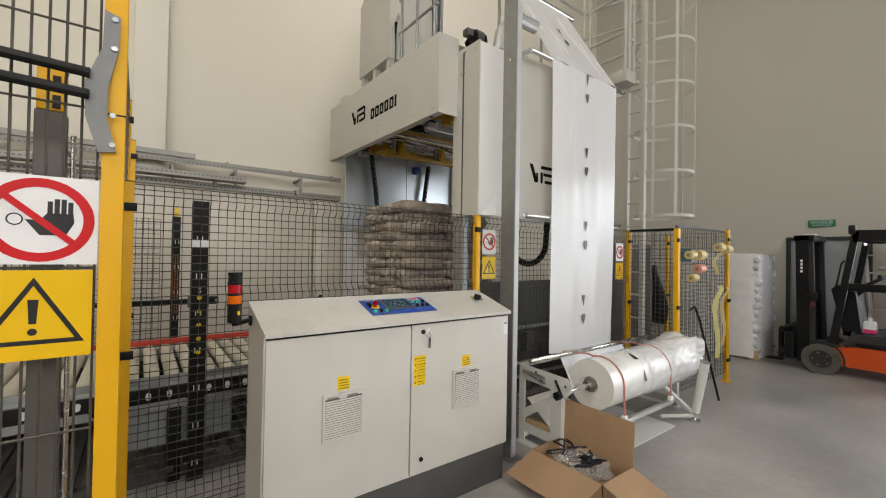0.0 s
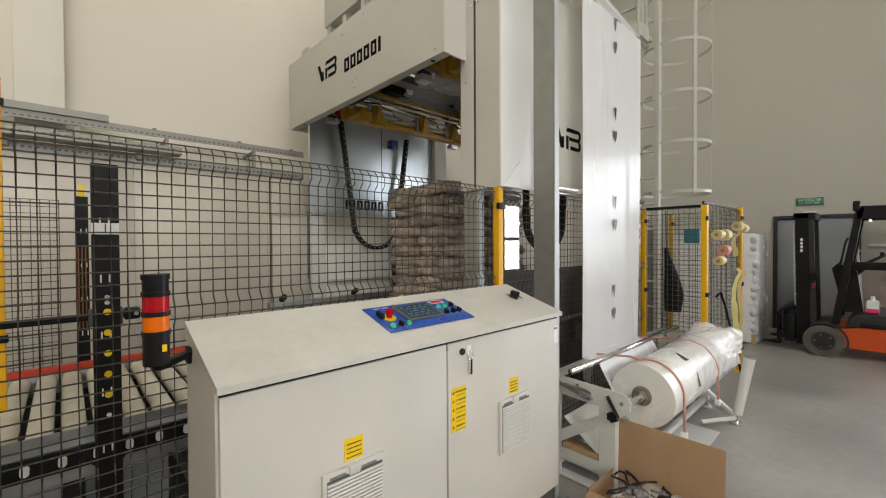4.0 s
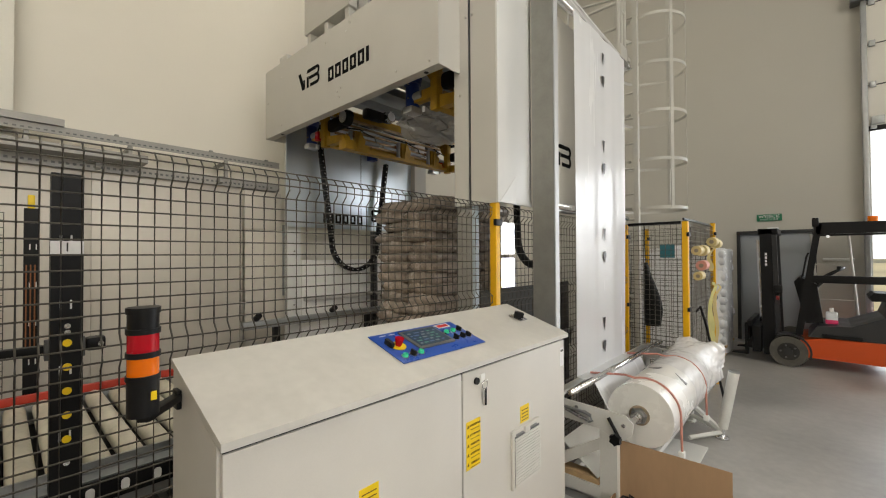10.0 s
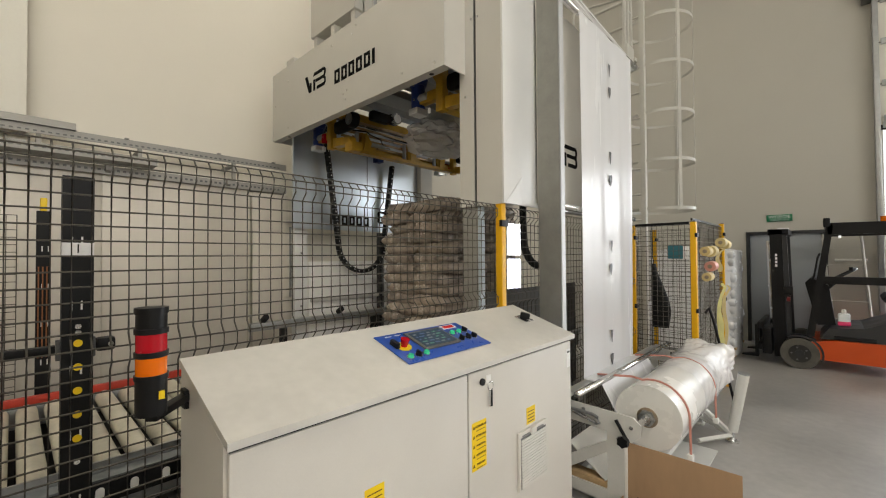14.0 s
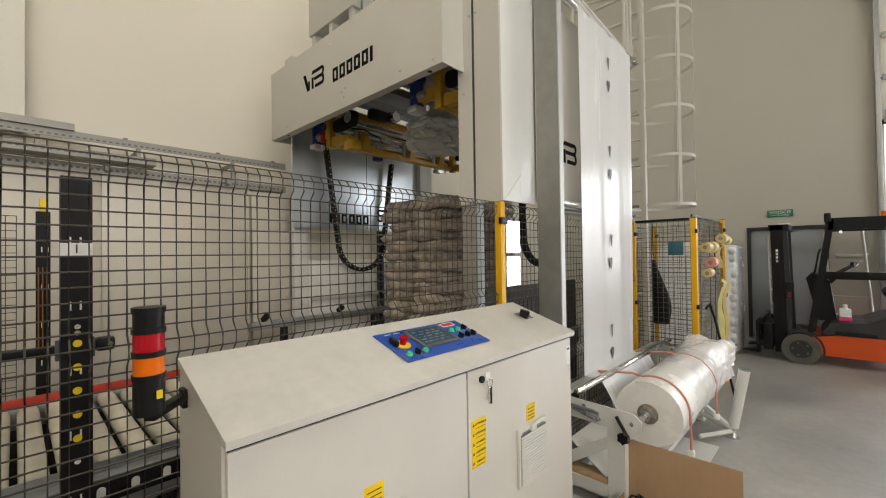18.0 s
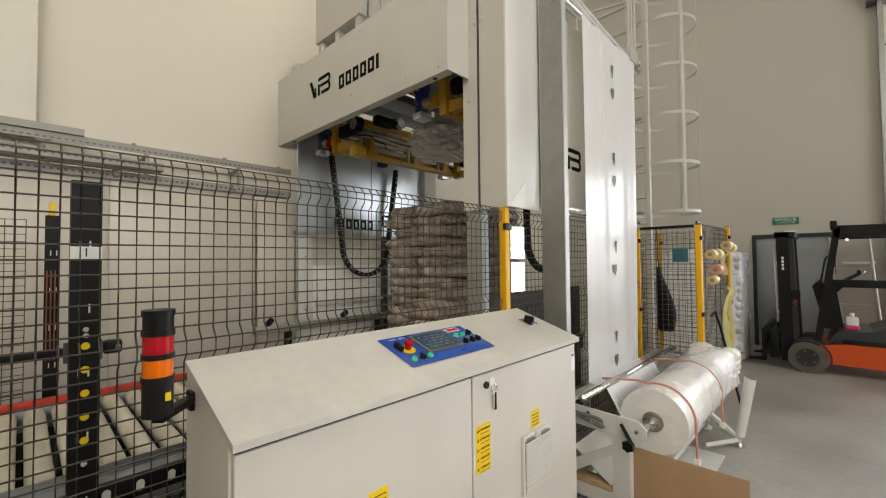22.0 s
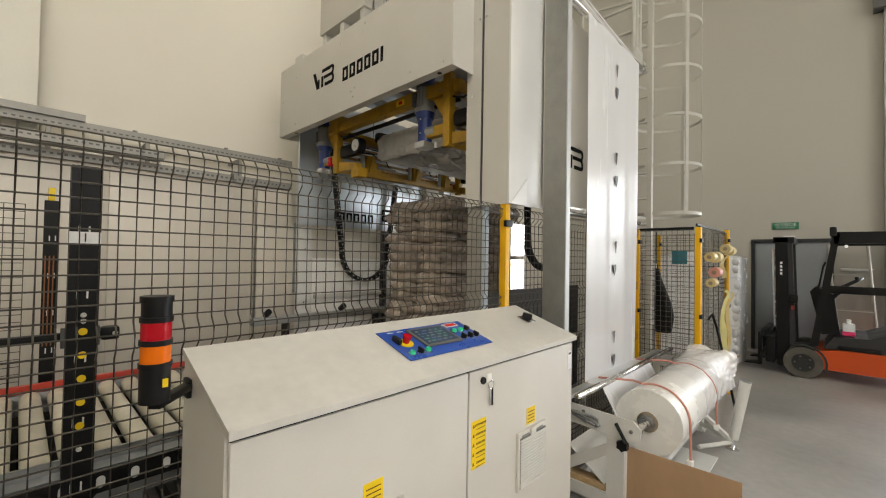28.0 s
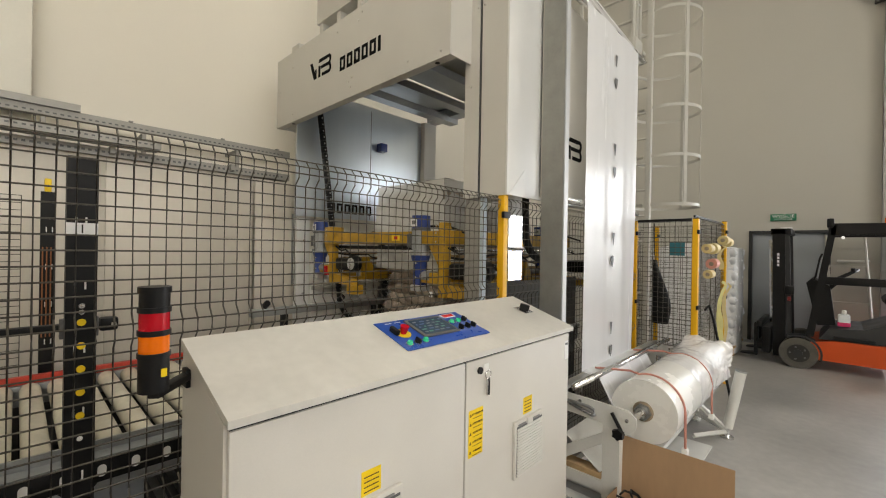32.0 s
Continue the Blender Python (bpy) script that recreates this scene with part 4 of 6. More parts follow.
part("slot_cover", B(1.7352, 1.75, 0.7091, 0.7289, 3.285, 3.32), MACHINE, mc)
for dy, dz in ((0.695, 3.10), (0.745, 3.10), (0.695, 3.28), (0.80, 2.60), (0.56, 3.26)):
    part("screw", T((1.731, dy, dz), (1.735, dy, dz), 0.008, 10), STEEL, mc)
part("gusset", PR([(1.75, 1.874), (1.93, 1.874), (1.93, 2.05)], 0.497, 0.4995), PANEL, mc)
part("side_panel", B(2.10, 3.68, 0.47, 0.485, 1.90, 3.32, bevel=0.003), MACHINE, mc, "grey side panel with a cut-out emblem")
emblem(mc, pose(2.31, 0.468, 2.21))
part("sensor_box", B(2.85, 2.95, 3.20, 3.298, 2.755, 2.86, bevel=0.01), BLUE, mc, "blue sensor box")
part("far_side_panel", B(1.78, 3.70, 3.30, 3.315, 1.87, 3.30, bevel=0.003), POLISHED, mc, "glossy far side panel seen from inside")
# flipped dark shapes draw the front emblem's reflection on the far panel
emblem(mc, pose(3.28, 3.298, 1.98), -1)
part("panel_joint", B(2.757, 2.763, 3.297, 3.30, 1.88, 3.25), BLACK, mc)
part("lower_guard", B(1.98, 3.62, 3.34, 3.355, 0.2, 1.5, bevel=0.003), GUARDW, mc)
part("cross_bar", B(2.0, 3.62, 3.30, 3.34, 1.04, 1.09, bevel=0.004), MACHINE, mc)
# dark panels stand in for the unlit interior; brackets and tubes suggest its mechanism
dg = thing("drive_housing", "dark panels for the machine's dim interior and lower mechanism", "housing")
part("panel", B(2.12, 3.58, 0.93, 0.95, 0.12, 1.28, bevel=0.004), DARKPLINTH, dg)
part("panel", B(3.86, 5.45, 0.93, 0.95, 0.12, 1.72, bevel=0.004), DARKPLINTH, dg)
for x in (2.3, 2.75, 3.3, 4.1):
    part("bracket", B(x, x + 0.12, 0.86, 0.93, 0.55, 0.75, bevel=0.01), GREYPL, dg)
for z in (0.3, 0.8):
    part("cross_tube", T((2.12, 0.90, z), (3.58, 0.90, z), 0.02, 10), GALV, dg)
for x0, x1 in ((2.12, 2.2), (3.5, 3.58)):
    part("foot", B(x0, x1, 0.92, 0.96, 0.0, 0.12), BLACK, dg)
part("foot", B(4.1, 4.18, 0.92, 0.96, 0.0, 0.12), BLACK, dg)
lc = thing("supply_cable", "black corrugated cable hanging in a loop beside the machine", "cable")
part("hose", P([(2.42, 0.80, 1.98), (2.42, 0.80, 1.75)] + [(2.69 - 0.27 * math.cos(a), 0.80, 1.70 - 0.24 * math.sin(a)) for a in [i * math.pi / 12 for i in range(1, 12)]] + [(2.96, 0.80, 1.75), (2.98, 0.80, 1.98)], 0.03, 10), RUBBER, lc)
sr = thing("guide_rail", "galvanised guide rail with black clamps beside the conveyor", "rail")
part("profile", B(1.2, 3.9, 2.96, 3.04, 0.86, 0.93, bevel=0.005), GALV, sr)
for x in (1.5, 2.6, 3.6):
    part("support", B(x, x + 0.06, 2.98, 3.03, 0.0, 0.86), BLACK, sr)
for x in (1.33, 2.15):
    part("clamp", T((x, 2.93, 0.99), (x, 3.0, 0.95), 0.03, 12), BLACK, sr)
gc = thing("guide_chain", "black guide chain in a steel channel at the machine's far side", "chain guide")
part("channel", B(2.93, 3.02, 3.30, 3.335, 0.0, 1.86, bevel=0.003), DARKPLINTH, gc)
for i in range(34):
    part("link", B(2.945, 2.972, 3.278, 3.30, 0.30 + i * 0.046, 0.338 + i * 0.046, bevel=0.003), BLACK, gc)
# top frame
for y in (1.05, 1.85, 2.35, 2.8):
    part("top_beam", B(1.78, 3.84, y, y + 0.14, 3.24, 3.32), GALV, mc)
part("top_beam", B(1.76, 1.90, 0.85, 3.22, 3.30, 3.42), GALV, mc)
part("top_beam", B(3.66, 3.82, 0.85, 3.22, 3.30, 3.42), GALV, mc)
part("yellow_beam", B(1.95, 3.7, 2.05, 2.14, 3.33, 3.42), OCHRE, mc)
for y0, y1 in ((0.86, 1.45), (1.56, 2.50), (2.61, 3.04), (3.16, 3.30)):
    part("roof_sheet", B(1.90, 3.84, y0, y1, 3.425, 3.435), GALV, mc)
# switch box and railing on the roof
tk = thing("roof_cabinet", "pale grey cabinet standing on the machine's roof", "cabinet")
part("body", B(1.76, 2.35, 2.10, 2.88, 3.78, 4.72, bevel=0.01), MACHINE, tk)
part("hood", PR([(2.11, 4.7205), (2.87, 4.7205), (2.80, 4.80), (2.80, 5.0), (2.18, 5.0), (2.18, 4.80)], 1.77, 2.34, "x"), MACHINE, tk)
for y in (2.16, 2.5, 2.82):
    part("leg", B(1.78, 1.86, y - 0.03, y + 0.03, 3.435, 3.78), MACHINE, tk)
part("handle_tube", P([(1.80, 2.02, 3.6), (1.80, 2.02, 4.15), (1.80, 1.95, 4.22), (1.80, 1.88, 4.15), (1.80, 1.86, 3.6)], 0.018), MACHINE, tk)
part("roof_block", B(1.60, 1.72, 2.93, 3.08, 3.435, 3.56, bevel=0.006), MACHINE, tk)
rl = thing("roof_railing", "grey tubular railing and hoses on the machine's roof", "railing")
for y in (1.75, 1.45, 1.15):
    part("post", T((1.72, y, 3.436), (1.72, y, 4.3), 0.015), GALV, rl)
for z in (3.9, 4.25):
    part("rail", T((1.72, 1.8, z), (1.72, 1.1, z), 0.015), GALV, rl)
for k in range(4):
    part("hose", P([(1.95, 1.35 + k * 0.05, 3.42), (1.95, 1.35 + k * 0.05, 4.4), (2.0, 1.33 + k * 0.05, 5.2)], 0.026), GREYPL if k % 2 else GALV, rl)
vb = thing("hoist_head", "dark chain sprocket and bracket on top of the machine's column", "hoist head")
part("bracket", PR([(0.60, 3.321), (0.72, 3.321), (0.70, 3.44), (0.66, 3.48), (0.61, 3.44)], 1.78, 1.80, "x"), BLACK, vb)
part("bracket", PR([(0.60, 3.321), (0.72, 3.321), (0.70, 3.44), (0.66, 3.48), (0.61, 3.44)], 1.88, 1.90, "x"), BLACK, vb)
part("sprocket", T((1.802, 0.665, 3.43), (1.878, 0.665, 3.43), 0.055, 18), GREYPL, vb)
part("shaft", T((1.70, 0.665, 3.43), (1.95, 0.665, 3.43), 0.016, 12), GALV, vb)
part("hose_joint", P([(1.80, 0.76, 3.321), (1.80, 0.76, 3.40), (1.82, 0.74, 3.45), (1.86, 0.72, 3.47)], 0.022, 10), BLACK, vb)
part("bearing", B(1.70, 1.77, 0.63, 0.70, 3.40, 3.46, bevel=0.01), GREYPL, vb)
part("duct_elbow", P([(1.98, 0.55, 3.32), (1.98, 0.52, 3.45), (2.02, 0.45, 3.54), (2.1, 0.42, 3.57), (2.3, 0.42, 3.57)], 0.055, 12), ALU, rl)

# galvanised upright before the machine
sp = thing("steel_upright", "galvanised channel upright standing on the floor", "upright")
part("channel", PR([(1.800, 0.165), (1.855, 0.165), (1.855, 0.175), (1.808, 0.175), (1.808, 0.292), (1.855, 0.292), (1.855, 0.302), (1.800, 0.302)], 0.008, 5.2, "z"), GALV, sp)
part("foot_plate", B(1.76, 1.90, 0.13, 0.34, 0, 0.008), GALV, sp)
for z in (3.05, 0.62, 0.65):
    part("bolt", T((1.79, 0.22, z), (1.80, 0.22, z), 0.01, 10), STEEL, sp)
# paler plate over the near flange, its lit look put into the colour
part("flange_trim", B(1.806, 1.850, 0.160, 0.1648, 0.02, 5.2), mat("lit_flange", (0.55, 0.56, 0.57), 0.5, 0.3, 0.05, 10, 80, 0.03), sp)

# ---- film web and its rollers ----
fw = thing("film_web", "glossy white plastic film running up in front of the machine", "plastic film")
FXA, FXC, FYW = 2.44, 3.42, 0.33
RY, RZ, RR = -0.075, 0.518, 0.20


def film_at(s):
    """Place and lean of the web at s metres from the lower bar: round the roll, under the guide roller, up the front, then back over the top roller."""
    if s < -0.397:
        th = radians(-29) + (s + 0.397) / RR
        return Vector((0, RY + (RR + 0.0045) * math.cos(th) + 0.006, RZ + (RR + 0.0045) * math.sin(th))), math.degrees(th)
    if s < -0.12:
        return Vector((0, 0.21 + 0.487 * (s + 0.12), 0.68 + 0.873 * (s + 0.12))), -29.0
    if s < 0:
        return Vector((0, FYW + s, 0.685 + 0.04 * s)), -88.0
    if s <= 2.62:
        return Vector((0, FYW, 0.685 + s)), 0.0
    u = min(s, 3.85) - 2.62
    return Vector((0, FYW + 0.52 * u, 3.305 + 0.854 * u)), -31.0


def film_sheet(s0, s1, n, wavy):
    bm = bmesh.new()
    rows = []
    for i in range(n + 1):
        s = s0 + (s1 - s0) * i / n
        p, _ = film_at(s)
        row = []
        for k in range(33):
            f = k / 32
            w = wavy * (math.sin(f * 15 + 0.8 * math.sin(s * 1.3)) + 0.5 * math.sin(f * 33 + s * 0.7)) * min(1.0, (s1 - s) * (s - s0) * 2 + 0.25)
            side = 0.03 * math.sin(math.pi * min(1, max(0, s / 2.62)))
            x = FXA + side * 0.4 + f * (FXC - FXA + 0.05 * min(1, max(0, s / 2.62)))
            row.append(bm.verts.new((x, p.y + w, p.z)))
        rows.append(row)
    for a, b in zip(rows, rows[1:]):
        for k in range(32):
            bm.faces.new((a[k], a[k + 1], b[k + 1], b[k]))
    return bm


part("front_sheet", film_sheet(0.0, 2.62, 60, 0.0022), FILM, fw, smooth=True)
part("upper_sheet", film_sheet(2.62, 3.9, 20, 0.002), FILM, fw, smooth=True)
part("lower_sheet", film_sheet(-0.12, 0.0, 6, 0.0005), FILM, fw, smooth=True)
part("roll_sheet", film_sheet(-0.396, -0.121, 8, 0.001), FILM, fw, "white film running to the roll", smooth=True)
fr = thing("film_roller", "bright steel film roller on the machine", "roller")
for z, y in ((3.30, 0.352), (1.885, 0.385)):
    part("roller", T((2.18, y, z), (3.66, y, z), 0.022, 20), STEEL, fr, smooth=True)
part("roller_bar", B(2.12, 3.68, 0.40, 0.468, 1.855, 1.90, bevel=0.004), ALU, fr)
part("roller_arm", B(2.16, 2.18, 0.34, 0.47, 3.28, 3.32), ALU, fr)
part("roller_arm", B(3.66, 3.68, 0.34, 0.47, 3.28, 3.32), ALU, fr)
part("upper_roller", T((2.18, 1.02, 4.4), (3.66, 1.02, 4.4), 0.03, 20), STEEL, fr)
MARKS = []
for k in range(-3, 5):
    for shape, off in ((0, 0.445), (1, 0.265)):
        s0 = off + 0.705 * k
        bm = bmesh.new()
        if shape == 0:
            prism(bm, [(-0.020, 0.045), (0.020, 0.045), (0.003, -0.05), (-0.003, -0.05)], -0.003, -0.0015)
        else:
            prism(bm, [(-0.028, 0.035), (-0.012, 0.042), (-0.006, 0.03), (0.004, 0.045), (0.026, 0.04), (0.024, 0.0), (0.004, -0.045), (-0.004, -0.045), (-0.026, 0.0)], -0.003, -0.0015)
        mk = solo("print_mark", bm, FADED if k % 3 == 0 else INK, "small dark print mark on the white film", "print mark", group="print marks")
        MARKS.append((mk, s0))

# ---- film roll and its stand ----
rs = thing("roll_stand", "white steel unwinding stand for the film roll", "stand")
WST = mat("stand_white", (0.66, 0.66, 0.63), 0.4, 0, 0.06, 5, 90, 0.04)
for x in (2.10, 4.02):
    pl = part("side_plate", PR([(0.36, 0.645), (0.36, 0.53), (0.04, 0.515), (-0.06, 0.47), (-0.10, 0.487), (-0.145, 0.53), (-0.152, 0.59), (-0.109, 0.628)], x, x + 0.010, "x"), WST, rs)
    for y_, z_ in ((0.30, 0.60), (0.18, 0.61), (-0.10, 0.57)):
        part("bolt", T((x - 0.008, y_, z_), (x, y_, z_), 0.011, 10), STEEL, pl)
    part("leg", PR([(-0.06, 0.469), (0.04, 0.514), (0.04, 0.0), (-0.06, 0.0)], x, x + 0.010, "x"), WST, rs)
    part("leg", PR([(0.30, 0.526), (0.36, 0.529), (0.36, 0.0), (0.30, 0.0)], x, x + 0.010, "x"), WST, rs)
    part("leg_flange", B(x + 0.0102, x + 0.05, -0.062, -0.052, 0.0, 0.46, bevel=0.003), WST, rs)
    part("leg_flange", B(x + 0.0102, x + 0.05, 0.352, 0.362, 0.0, 0.53, bevel=0.003), WST, rs)
    part("foot_rail", PR([(0.041, 0.10), (0.299, 0.10), (0.299, 0.17), (0.041, 0.17)], x, x + 0.010, "x"), WST, rs)
    part("foot_flange", B(x + 0.0102, x + 0.06, 0.045, 0.295, 0.158, 0.17), WST, rs)
    part("brace", PR([(0.041, 0.46), (0.299, 0.29), (0.299, 0.21), (0.041, 0.39)], x + 0.001, x + 0.009, "x"), WST, rs)
    part("foot", B(x - 0.03, x + 0.05, -0.08, 0.38, 0.0, 0.012, bevel=0.003), WST, rs)
part("hook_rod", P([(2.085, 0.27, 0.60), (2.085, 0.12, 0.595), (2.085, 0.09, 0.585), (2.085, 0.08, 0.555), (2.085, 0.10, 0.545)], 0.010, 8), GALV, rs)
for y, z in ((0.34, 0.64), (0.34, 0.06), (-0.02, 0.06)):
    part("cross_tube", B(2.11, 4.03, y - 0.02, y + 0.02, z - 0.02, z + 0.02, bevel=0.003), WST, rs)
part("guide_roller", T((2.05, 0.20, 0.70), (4.02, 0.20, 0.70), 0.02, 20), STEEL, rs, "bright steel guide roller", smooth=True)
part("guide_bar", B(2.02, 4.02, 0.28, 0.32, 0.655, 0.675, bevel=0.003), ALU, rs)
part("damper", T((2.085, 0.30, 0.60), (2.085, 0.10, 0.55), 0.012, 10), STEEL, rs)
kn = part("clamp_lever", T((2.08, -0.02, 0.60), (2.075, -0.09, 0.49), 0.010, 10), BLACK, rs)
bm = bmesh.new()
prism(bm, [((0.034 if i % 2 else 0.026) * math.cos(i * math.pi / 6) - 0.075, (0.034 if i % 2 else 0.026) * math.sin(i * math.pi / 6) + 0.505) for i in range(12)], 2.02, 2.05, "x")
part("star_knob", bm, BLACK, kn, "black star knob")
part("wood_block", B(2.11, 2.20, 0.05, 0.29, 0.1705, 0.205, bevel=0.004), WOOD, rs, "loose pine strip")
part("pale_plate", PR([(0.06, 0.207), (0.285, 0.37), (0.285, 0.376), (0.055, 0.212)], 2.115, 2.55, "x"), WST, rs, "pale sloping plate")
for a, b in (((3.52, -0.06, 0.40), (3.79, -0.31, 0.07)), ((3.50, -0.14, 0.05), (3.78, -0.31, 0.05)), ((4.03, -0.05, 0.06), (3.80, -0.30, 0.06))):
    part("outrigger", T(a, b, 0.020, 4), WST, rs)
lp = part("leaning_post", T((3.79, -0.325, 0.09), (3.775, -0.41, 0.575), 0.036, 20, 0.040), WST, rs, "white round post")
part("post_cap", T((3.775, -0.41, 0.575), (3.7746, -0.412, 0.587), 0.041, 20), GALV, lp)
part("foot_disc", T((3.79, -0.32, 0.0), (3.79, -0.32, 0.014), 0.05, 20), STEEL, lp)
part("foot_screw", T((3.79, -0.32, 0.014), (3.79, -0.325, 0.09), 0.014, 10), STEEL, lp)
ro = thing("film_roll", "large roll of white plastic film on a steel shaft", "film roll", pose(0, RY, RZ))
part("roll", T((2.46, 0, 0), (3.92, 0, 0), RR, 64), FILMROLL, ro, smooth=False)
part("core", T((2.452, 0, 0), (2.462, 0, 0), 0.062, 28), CORE, ro)
part("shaft", T((2.13, 0, 0), (4.06, 0, 0), 0.018, 20), STEEL, ro)
bm = bmesh.new()
prism(bm, ring(6, 0.052), 2.43, 2.458, "x")
part("chuck", bm, GALV, ro, "hexagonal steel chuck")
part("chuck_collar", T((2.40, 0, 0), (2.43, 0, 0), 0.034, 20), STEEL, ro)


def crumple(seed, cx, cy, cz, sx, sy, sz):
    bm = bmesh.new()
    bmesh.ops.create_icosphere(bm, subdivisions=4, radius=1)
    for v in bm.verts:
        n1 = noise.noise(v.co * 2.1 + Vector((seed, 0, 0)))
        n2 = abs(noise.noise(v.co * 5.0 + Vector((0, seed, 0))))
        v.co *= 1 + 0.38 * n1 + 0.28 * n2
        v.co = Vector((cx + v.co.x * sx, cy + v.co.y * sy, cz + v.co.z * sz))
    return bm


lo = thing("loose_film", "crumpled clear film end draped over the roll", "plastic film", pose(0, RY, RZ))
def drape(x0, x1, a0, a1, lift, flare, seed):
    """A thin crumpled sheet lying round the roll, wider and ragged towards its free end."""
    bm = bmesh.new()
    rows = []
    for i in range(37):
        f = i / 36
        row = []
        for k in range(49):
            a = radians(a0 + (a1 - a0) * k / 48)
            x = x0 + (x1 - x0) * f + 0.07 * f * noise.noise(Vector((a * 1.7, seed, 0)))
            w = abs(noise.noise(Vector((x * 7, a * 2.6, seed)))) * 0.8 + abs(noise.noise(Vector((x * 19 + a * 3, a * 5, seed + 3)))) * 0.4
            fan = max(0.0, f - 0.3) / 0.7
            r = RR + lift + 0.014 * w + flare * fan * (0.45 + noise.noise(Vector((a * 1.6 + x * 2.2, seed, 5))) + 0.35 * abs(noise.noise(Vector((a * 4.5, seed, x * 9)))))
            row.append(bm.verts.new((x, r * math.sin(a), r * math.cos(a))))
        rows.append(row)
    for p, q in zip(rows, rows[1:]):
        for k in range(48):
            bm.faces.new((p[k], p[k + 1], q[k + 1], q[k]))
    return bm


part("loose_sheet", drape(3.05, 3.93, -150, 95, 0.003, 0.010, 3.0), DRAPE, lo, smooth=True)
part("loose_sheet", drape(3.38, 3.95, -100, 110, 0.008, 0.05, 9.0), DRAPE, lo, smooth=True)
part("loose_sheet", drape(3.46, 4.0, -80, 25, 0.016, 0.10, 17.0), DRAPE, lo, smooth=True)
stp = thing("roll_strap", "salmon pink elastic strap across the film roll", "strap", group="straps")
bm = bmesh.new()
pts = [(2.60, 0.30, 0.69), (2.60, 0.06, 0.72)] + [(2.60, RY + (RR + 0.005) * math.sin(radians(a)), RZ + (RR + 0.005) * math.cos(radians(a))) for a in range(20, -91, -10)] + [(2.60, RY - RR - 0.008, 0.30)]
pipe(bm, pts, 0.0075, 8)
part("band", bm, STRAP, stp)
part("hook", B(2.578, 2.622, RY - RR - 0.024, RY - RR + 0.012, 0.262, 0.305, bevel=0.008), WHITEPL, stp)
copy_thing(stp, pose(0.78, 0, 0.0))
solo("floor_board", B(2.25, 3.5, -0.27, 0.42, 0.0, 0.012, bevel=0.003), mat("white_board", (0.62, 0.62, 0.60), 0.35, 0, 0.06, 3, 40, 0.03), "thin white board lying on the floor under the roll", "board")

# ---- cardboard box ----
cb = thing("cardboard_box", "open brown cardboard box on the floor", "box")
BX0, BX1, BY0, BY1, BH = 1.79, 2.145, -0.60, -0.045, 0.17
for nm, a in (("wall", (BX0, BX0 + 0.006, BY0, BY1, 0, BH)), ("wall", (BX1 - 0.006, BX1, BY0, BY1, 0, BH)), ("wall", (BX0, BX1, BY0, BY0 + 0.006, 0, BH)), ("wall", (BX0, BX1, BY1 - 0.006, BY1, 0, BH)), ("bottom", (BX0, BX1, BY0, BY1, 0, 0.006))):
    part(nm, B(*a), KRAFT, cb)
part("flap", B(0, 0.006, BY0 - 0.002, BY1 + 0.002, 0, 0.29, m=pose(BX1 - 0.006, 0, BH, 0, 2, 0)), KRAFT, cb)
part("flap", B(-0.28, 0.0, BY0 + 0.01, BY1 - 0.01, -0.006, 0, m=pose(BX0, 0, BH, 0, -17, 0)), KRAFT, cb)
part("flap", B(BX0 + 0.005, BX1 - 0.005, -0.24, 0, -0.006, 0, m=pose(0, BY0, BH, 18, 0, 0)), KRAFT, cb)
part("flap", B(BX0 + 0.005, BX1 - 0.005, -0.006, 0, -0.16, 0, m=pose(0, BY1, BH, 8, 0, 0)), KRAFT, cb)
ph = thing("cable_bundle", "clear bag with black cables lying in the box", "cables")
part("bag", crumple(5.0, 1.97, -0.33, 0.13, 0.13, 0.19, 0.07), BAGFILM, ph)
random.seed(4)
for k in range(9):
    p0 = Vector((1.90 + random.random() * 0.12, -0.50 + random.random() * 0.3, 0.09))
    part("cable", P([p0 + Vector((0.07 * math.sin(i * 0.9 + k), 0.05 * math.cos(i * 1.1 + k * 2) + i * 0.012, 0.09 + 0.03 * math.sin(i * 0.7 + k))) for i in range(10)], 0.006, 6), BLACK, ph)
part("plug", B(1.92, 2.02, -0.40, -0.35, 0.18, 0.21, bevel=0.01), BLACK, ph)

# ---- ladder with its cage ----
la = thing("caged_ladder", "white steel ladder with a round safety cage", "ladder")
LX, LY0, LY1 = 4.40, 0.525, 0.73
for y in (LY0, LY1):
    part("stile", B(LX - 0.02, LX + 0.04, y - 0.03, y + 0.02, 0.0, 5.5, bevel=0.003), LADDER, la)
for k in range(19):
    part("rung", T((LX, LY0, 0.25 + k * 0.28), (LX, LY1, 0.25 + k * 0.28), 0.012, 10), LADDER, la)
HC, HR = Vector((4.74, 0.44, 0)), 0.335
for k in range(7):
    z = 2.035 + k * 0.525
    bm = bmesh.new()
    arcs = [radians(-190 + i * 345 / 28) for i in range(29)]
    band(bm, [(HC.x + (HR - 0.004) * math.cos(a), HC.y + (HR - 0.004) * math.sin(a)) for a in arcs], [(HC.x + HR * math.cos(a), HC.y + HR * math.sin(a)) for a in arcs], z, z + 0.032, "z", closed=False)
    part("hoop", bm, LADDER, la)
for a in (-132, -71, -14, 46):
    q = HC + Vector((HR * math.cos(radians(a)), HR * math.sin(radians(a)), 0))
    part("strap", B(-0.004, 0.004, -0.017, 0.017, 2.035, 5.5, m=pose(q.x, q.y, 0, 0, 0, a)), LADDER, la)
pf = thing("roof_platform", "white steel platform with tubular railings at the ladder's head", "platform")
